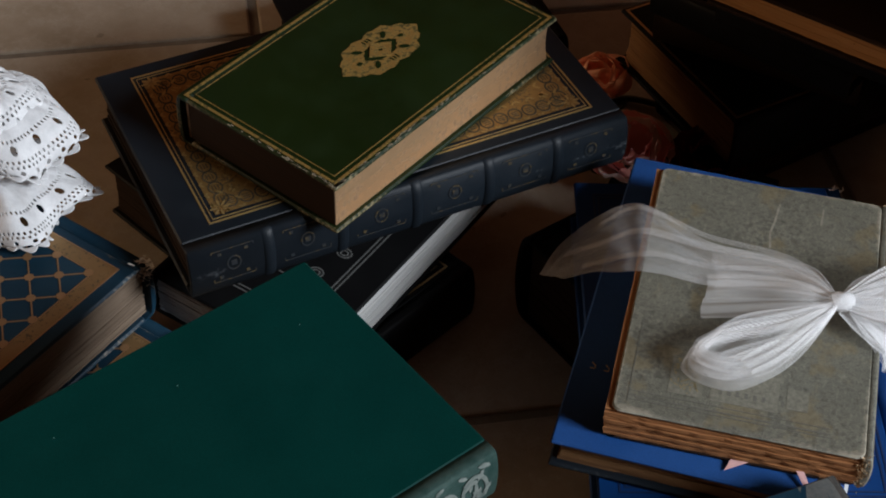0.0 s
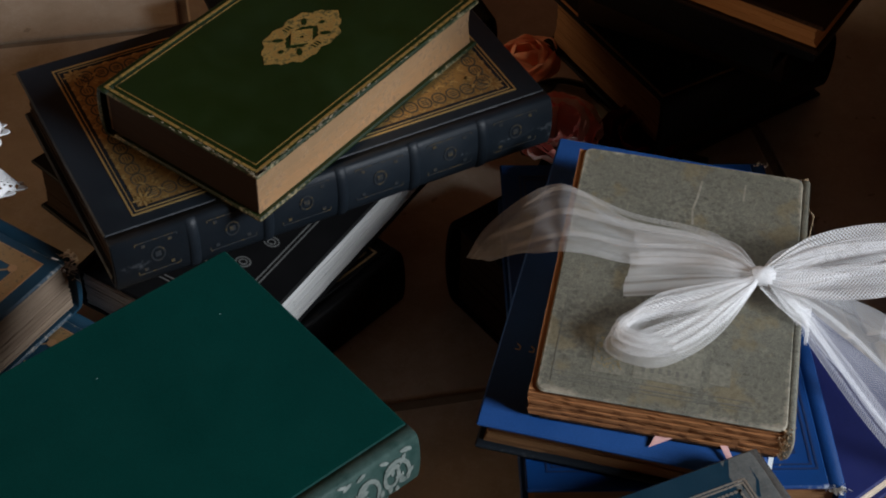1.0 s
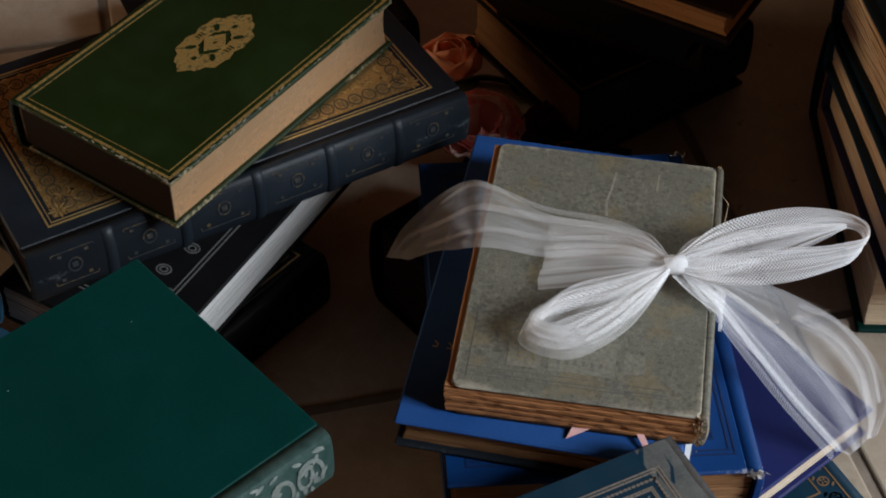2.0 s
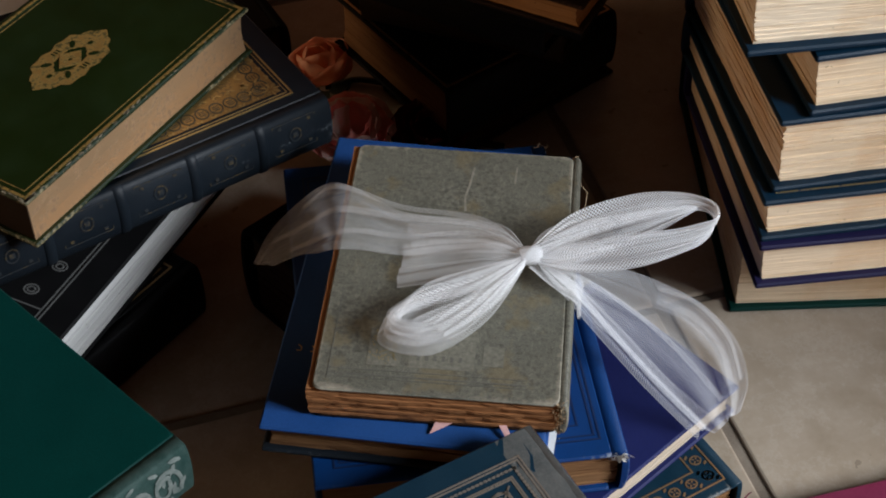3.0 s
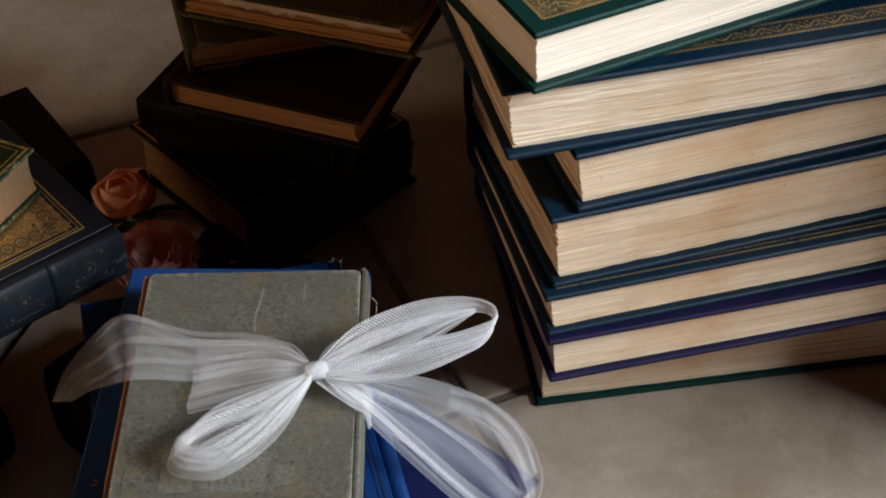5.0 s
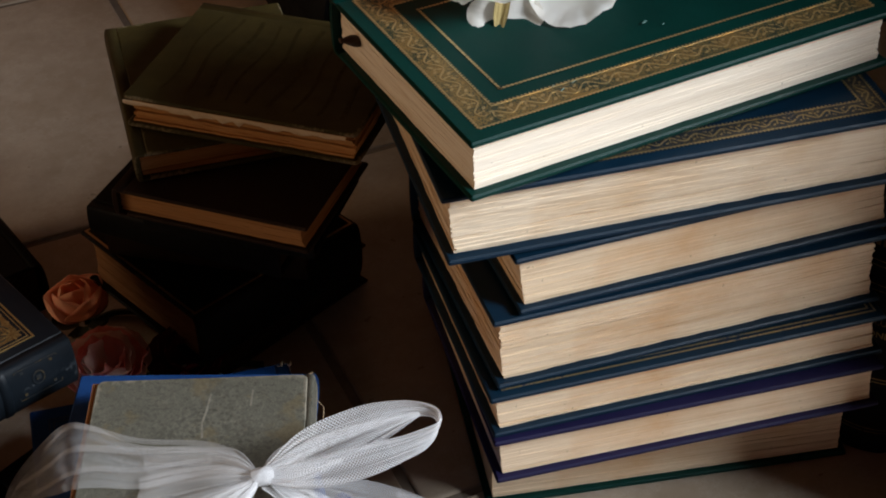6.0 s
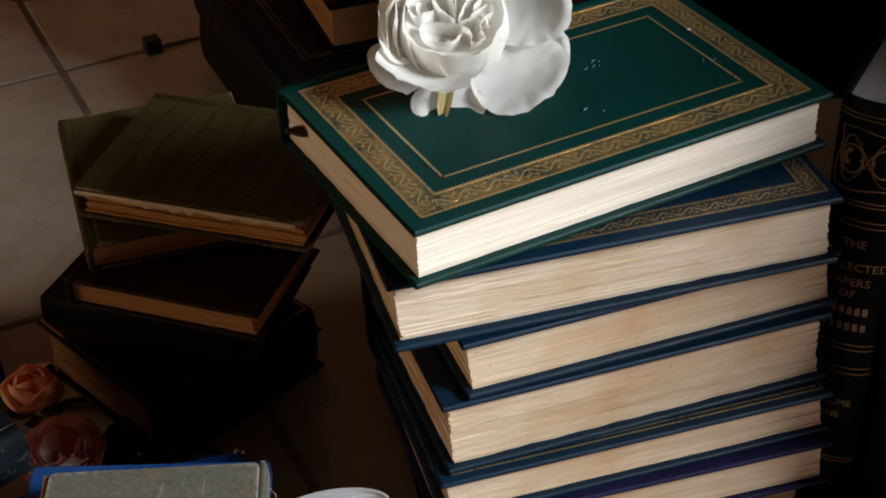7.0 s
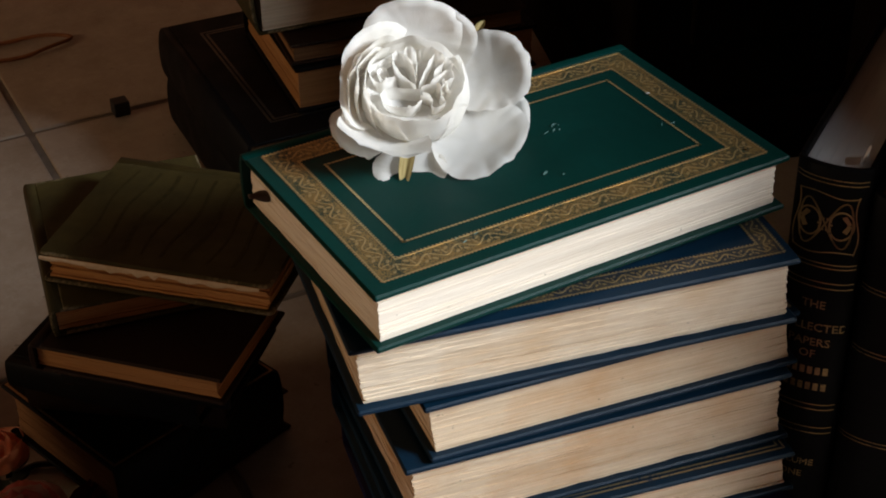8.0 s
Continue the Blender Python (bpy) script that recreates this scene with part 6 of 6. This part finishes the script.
def build_pink_roses():
    g = "pink roses on the floor"
    for name, at, axis, tones, r, n, opened, lab in (
        ("pink_rose", (-0.0710, 0.2010, 0.0225), (0.05, -0.30, 0.90), (ROSE_BLUSH, ROSE_PINK), 0.0270, 16, 40, "coral pink open fabric rose on the floor between piles"),
        ("peach_rose", (-0.0950, 0.2690, 0.0185), (-0.10, -0.10, 0.95), (ROSE_PEACH, ROSE_PEACH), 0.0270, 9, -14, "peach rose bud with dark sepals on the floor"),
        ("red_rose", (-0.0240, 0.2080, 0.0200), (0.15, -0.40, 0.90), (ROSE_RED, ROSE_RED), 0.0240, 12, 40, "dark red fabric rose lying in the shade on the floor"),
    ):
        root = thing(name, pose(0, 0, 0), lab, "artificial rose", g)
        c, ax = Vector(at), Vector(axis)
        for i in range(n):
            f = i / n
            petal_part(root, tones[i % 2], centre=c, axis=ax, turn=i * 2.399, reach=r * (1.25 - 0.35 * f), breadth=r * (1.45 - 0.5 * f), start=70 - 50 * f, end=opened - 30 * f,
                       cup=0.55, ruffle=0.0026 if opened > 0 else 0.0006, seed=80 + i, root=0.003, rise=-0.006 + 0.008 * f, nu=14, nv=12)
        for i in range(5):
            petal_part(root, SEPAL_DARK, "sepal", "", centre=c - ax.normalized() * 0.010, axis=ax, turn=i * 1.257, reach=r * 0.72, breadth=r * 0.5, start=86, end=25 if name == "peach_rose" else 60, cup=0.3, ruffle=0.001, seed=95 + i, root=0.004, nu=6, nv=7)
        bm = bmesh.new()
        a = c - ax.normalized() * 0.010
        stem = spline([a, a - ax.normalized() * 0.006 + Vector((0.004, 0.01, -0.002)), Vector((a.x + 0.02, a.y + 0.015, 0.003)), Vector((a.x + 0.05, a.y + 0.01, 0.0025))], 14)
        sheet(bm, [[p + Vector((0, 0.0022 * math.cos(q), 0.0022 * math.sin(q))) for q in (0, 1.05, 2.1, 3.14, 4.2, 5.24)] for p in stem], True)
        part("stem", bm, SEPAL_DARK, root, "", True)


build_white_rose()
build_pink_roses()


# ---- coil of lace ----
def flounce(bm, centre, reach, top, low, start, end, waves, seed, depth=0.006, squash=0.85, n=760, m=84):
    """A ruffle of eyelet lace: rolls over from a gathered middle and falls to a scalloped rim with round holes."""
    pitch, big, ring_at = 0.0104, 0.0033, 0.0062

    def place(a, v, run):
        ruffle = depth * math.sin(waves * a + 0.9 * math.sin(2 * a + seed)) + 0.8 * depth * noise.noise((a * 1.7, seed, 0))
        q = v * 1.9
        r = 0.008 + (reach - 0.008) * math.sin(min(q, 1.45)) / math.sin(1.45) + ruffle * v ** 1.5 - 0.05 * reach * max(0, q - 1.45)
        z = low + (top - low) * (0.5 + 0.5 * math.cos(math.pi * v ** 1.25)) + 0.7 * depth * math.sin(waves * a + 1.3) * v * v + 0.0022 * noise.noise((a * 4, v * 3, seed))
        r += 0.0044 * abs(math.sin(math.pi * run / pitch)) * max(0, v - 0.93) / 0.07
        return Vector((centre[0] + r * math.cos(a), centre[1] + squash * r * math.sin(a), centre[2] + z))
    step = (end - start) / n
    run = [0.0]
    for i in range(n):
        run.append(run[-1] + (place(start + step * (i + 1), 0.92, 0) - place(start + step * i, 0.92, 0)).length)
    fall = sum((place(start, (j + 1) / m, 0) - place(start, j / m, 0)).length for j in range(m))
    holes = [(pitch, 0.5, ring_at, big), (pitch, 0.0, 0.0034, 0.0013), (pitch, 0.0, ring_at + 0.0052, 0.0014), (pitch / 3, 0.5, ring_at + 0.0088, 0.0008), (pitch / 3, 0.0, ring_at + 0.0112, 0.0008), (pitch * 2, 0.5, ring_at + 0.0165, 0.0022), (pitch / 3, 0.5, ring_at + 0.0205, 0.0008)]
    cell = max(run[-1] / n, fall / m)
    grid, gone = [], set()
    for i in range(n + 1):
        line = []
        for j in range(m + 1):
            s, d = run[i], (1 - j / m) * fall
            ds = dd = 0.0
            for wide, shift, at, rad in holes:
                x, y = (s / wide - shift + 0.5) % 1 * wide - wide / 2, d - at
                far = math.hypot(x, y)
                if far < rad + 0.45 * cell:
                    if far > rad - 0.55 * cell and far > 1e-6:
                        ds, dd = x * (rad / far - 1), y * (rad / far - 1)
                    else:
                        gone.add((i, j))
            a = start + step * (i + ds / (run[-1] / n))
            line.append(bm.verts.new(place(a, min(1.0, max(0.0, j / m - dd / fall)), s)))
        grid.append(line)
    for i in range(n):
        for j in range(m):
            if not gone & {(i, j), (i + 1, j), (i + 1, j + 1), (i, j + 1)}:
                bm.faces.new((grid[i][j], grid[i + 1][j], grid[i + 1][j + 1], grid[i][j + 1])).smooth = True
    bmesh.ops.delete(bm, geom=[v for v in bm.verts if not v.link_faces], context="VERTS")


def build_lace():
    lace = thing("lace_coil", pose(-0.402, 0.030, 0.0890), "coiled white cotton eyelet lace on the patterned book", "lace")
    for nm, args in (("lower_flounce", ((0.002, -0.004, 0.0), 0.050, 0.019, 0.002, -2.6, 1.3, 7.0, 3, 0.0075)), ("upper_flounce", ((-0.004, 0.020, 0.016), 0.046, 0.031, 0.006, -2.2, 2.4, 6.0, 8, 0.0062)),
                     ("heart", ((-0.004, 0.020, 0.026), 0.030, 0.030, 0.012, -3.1, 3.1, 4.0, 5, 0.004, 0.85, 420, 48))):
        bm = bmesh.new()
        flounce(bm, *args)
        ob = part(nm, bm, LACE, lace, "", True)
        ob.modifiers.new("thread", "SOLIDIFY").thickness = 0.0006


build_lace()


# ---- things behind ----
def build_back():
    g = "books of the far stack"
    book("book", (0.084, 0.530), 18, 0.235, 0.235, 0.0, 0.049, BLACK_LEATHER, PAGES_DULL_GILT, "W", "large black leather book, far behind", g, seed=71)
    far = book("book", (0.082, 0.527), 18, 0.235, 0.235, 0.0498, 0.098, BLACK_LEATHER, PAGES_DULL_GILT, "W", "large black leather book with gilt border, far behind", g, seed=75)
    line_frame(far, (0.028, 0.032), GOLD_RUBBED, 0.002)
    book("book", (0.122, 0.572), 14, 0.21, 0.16, 0.0988, 0.137, BLACK_LEATHER, PAGES_TAN_DARK, "N", "black hardback with tan pages, far behind", g, seed=72)
    book("book", (0.120, 0.578), 12, 0.20, 0.15, 0.1378, 0.156, BROWN_LEATHER, PAGES_BROWN, "N", "thin dark brown book, far behind", g, seed=73)
    book("book", (0.098, 0.598), 14, 0.22, 0.17, 0.1568, 0.230, KHAKI_CLOTH, PAGES_TAN, "W", "thick grey-green cloth book with cream pages, far behind", g, seed=74)
    # near-black chest added to close the view behind the stacks
    chest = thing("wooden_chest", pose(0.40, 0.60, 0, 0, 0, 4), "large near-black wooden chest closing the view behind the books", "chest")
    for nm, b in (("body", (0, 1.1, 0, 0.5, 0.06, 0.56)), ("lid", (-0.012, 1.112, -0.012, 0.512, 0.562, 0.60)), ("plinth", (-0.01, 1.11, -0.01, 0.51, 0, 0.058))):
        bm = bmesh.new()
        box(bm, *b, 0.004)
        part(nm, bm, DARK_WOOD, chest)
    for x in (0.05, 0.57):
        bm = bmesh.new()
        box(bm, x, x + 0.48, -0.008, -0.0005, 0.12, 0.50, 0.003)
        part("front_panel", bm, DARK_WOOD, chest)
    # unseen cabinet, added to keep window light off the tall stack's right end
    side = thing("wooden_cabinet", pose(0.625, -0.100, 0, 0, 0, 8), "low near-black wooden cabinet out of view, added to shade the tall stack's right end", "cabinet")
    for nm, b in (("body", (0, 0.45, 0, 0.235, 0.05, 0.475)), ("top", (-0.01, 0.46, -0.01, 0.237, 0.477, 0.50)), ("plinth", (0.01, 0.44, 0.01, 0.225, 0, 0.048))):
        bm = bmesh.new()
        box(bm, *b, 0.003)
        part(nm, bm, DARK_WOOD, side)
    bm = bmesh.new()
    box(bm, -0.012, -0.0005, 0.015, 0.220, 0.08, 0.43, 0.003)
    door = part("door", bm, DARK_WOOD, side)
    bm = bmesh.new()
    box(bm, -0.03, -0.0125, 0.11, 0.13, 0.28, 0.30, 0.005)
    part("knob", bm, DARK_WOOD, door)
    # cupboard added as a blocker of window light towards the back
    tall = thing("wooden_cupboard", pose(0.585, 0.175, 0, 0, 0, 1), "tall near-black wooden cupboard between cabinet and chest, added to block window light", "cupboard")
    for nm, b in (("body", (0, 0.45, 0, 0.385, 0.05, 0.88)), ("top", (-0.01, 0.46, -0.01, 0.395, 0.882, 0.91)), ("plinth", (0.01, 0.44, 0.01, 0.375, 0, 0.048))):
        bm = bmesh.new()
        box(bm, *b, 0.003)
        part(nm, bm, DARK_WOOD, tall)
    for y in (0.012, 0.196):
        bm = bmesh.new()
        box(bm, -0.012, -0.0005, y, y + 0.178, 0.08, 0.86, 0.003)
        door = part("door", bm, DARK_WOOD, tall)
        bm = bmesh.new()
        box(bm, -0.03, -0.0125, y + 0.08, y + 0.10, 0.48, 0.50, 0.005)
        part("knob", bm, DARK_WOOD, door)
    # small black block on the tile joint
    bm = bmesh.new()
    box(bm, -0.0075, 0.0075, -0.0075, 0.0075, 0, 0.014, 0.001)
    cube = part("plastic_block", bm, BLACK_PLASTIC, None)
    cube.matrix_world = pose(-0.0395, 0.779, 0.0, 0, 0, 20)
    tagged(cube, "small matt black plastic block on the tiles", "block")
    # rust elastic loop on the floor
    bm = bmesh.new()
    pts = [(0.050 * math.cos(a) * (1 + 0.15 * math.cos(3 * a)), 0.020 * math.sin(a), 0.0026 + 0.002 * math.sin(2 * a) ** 2) for a in (2 * math.pi * i / 36 for i in range(36))]
    rows = []
    for i, p in enumerate(pts):
        out = Vector((p[0], p[1], 0)).normalized()
        rows.append([Vector(p) + out * 0.0022 * math.cos(q) + Vector((0, 0, 0.0022 * math.sin(q))) for q in (0, 1.26, 2.51, 3.77, 5.03)])
    rows.append(rows[0])
    sheet(bm, rows, True)
    loop = part("elastic_loop", bm, RUST_ELASTIC, None, smooth=True)
    loop.matrix_world = pose(-0.150, 0.925, 0, 0, 0, 20)
    tagged(loop, "rust brown elastic loop lying on the tiles", "elastic band")


# the background's darkness is put into this near-black wood, almost without gloss
DARK_WOOD = plain("near_black_wood", (0.003, 0.0018, 0.0012), (0.006, 0.0035, 0.002), 0.9, 30, 0.2, 0.03)
build_back()


# ---- floor tiles ----
def build_tiles():
    bm = bmesh.new()
    half = PITCH / 2 - 0.0032
    box(bm, -half, half, -half, half, -0.008, 0, 0.0016, 2)
    me = bpy.data.meshes.new("tile")
    bm.to_mesh(me)
    bm.free()
    me.materials.append(TILE)
    rnd = random.Random(2)
    for i in range(-7, 8):
        for j in range(-6, 8):
            x, y = U0 + (i + 0.5) * PITCH, V0 + (j + 0.5) * PITCH
            if not -2.4 < x < WALL_E or not WALL_S < y < 2.7:
                continue
            ob = new("tile", me)
            ob.parent = FLOOR
            ob.matrix_local = pose(x, y, rnd.uniform(-0.0003, 0.0), 0, 0, rnd.uniform(-0.15, 0.15))


build_tiles()
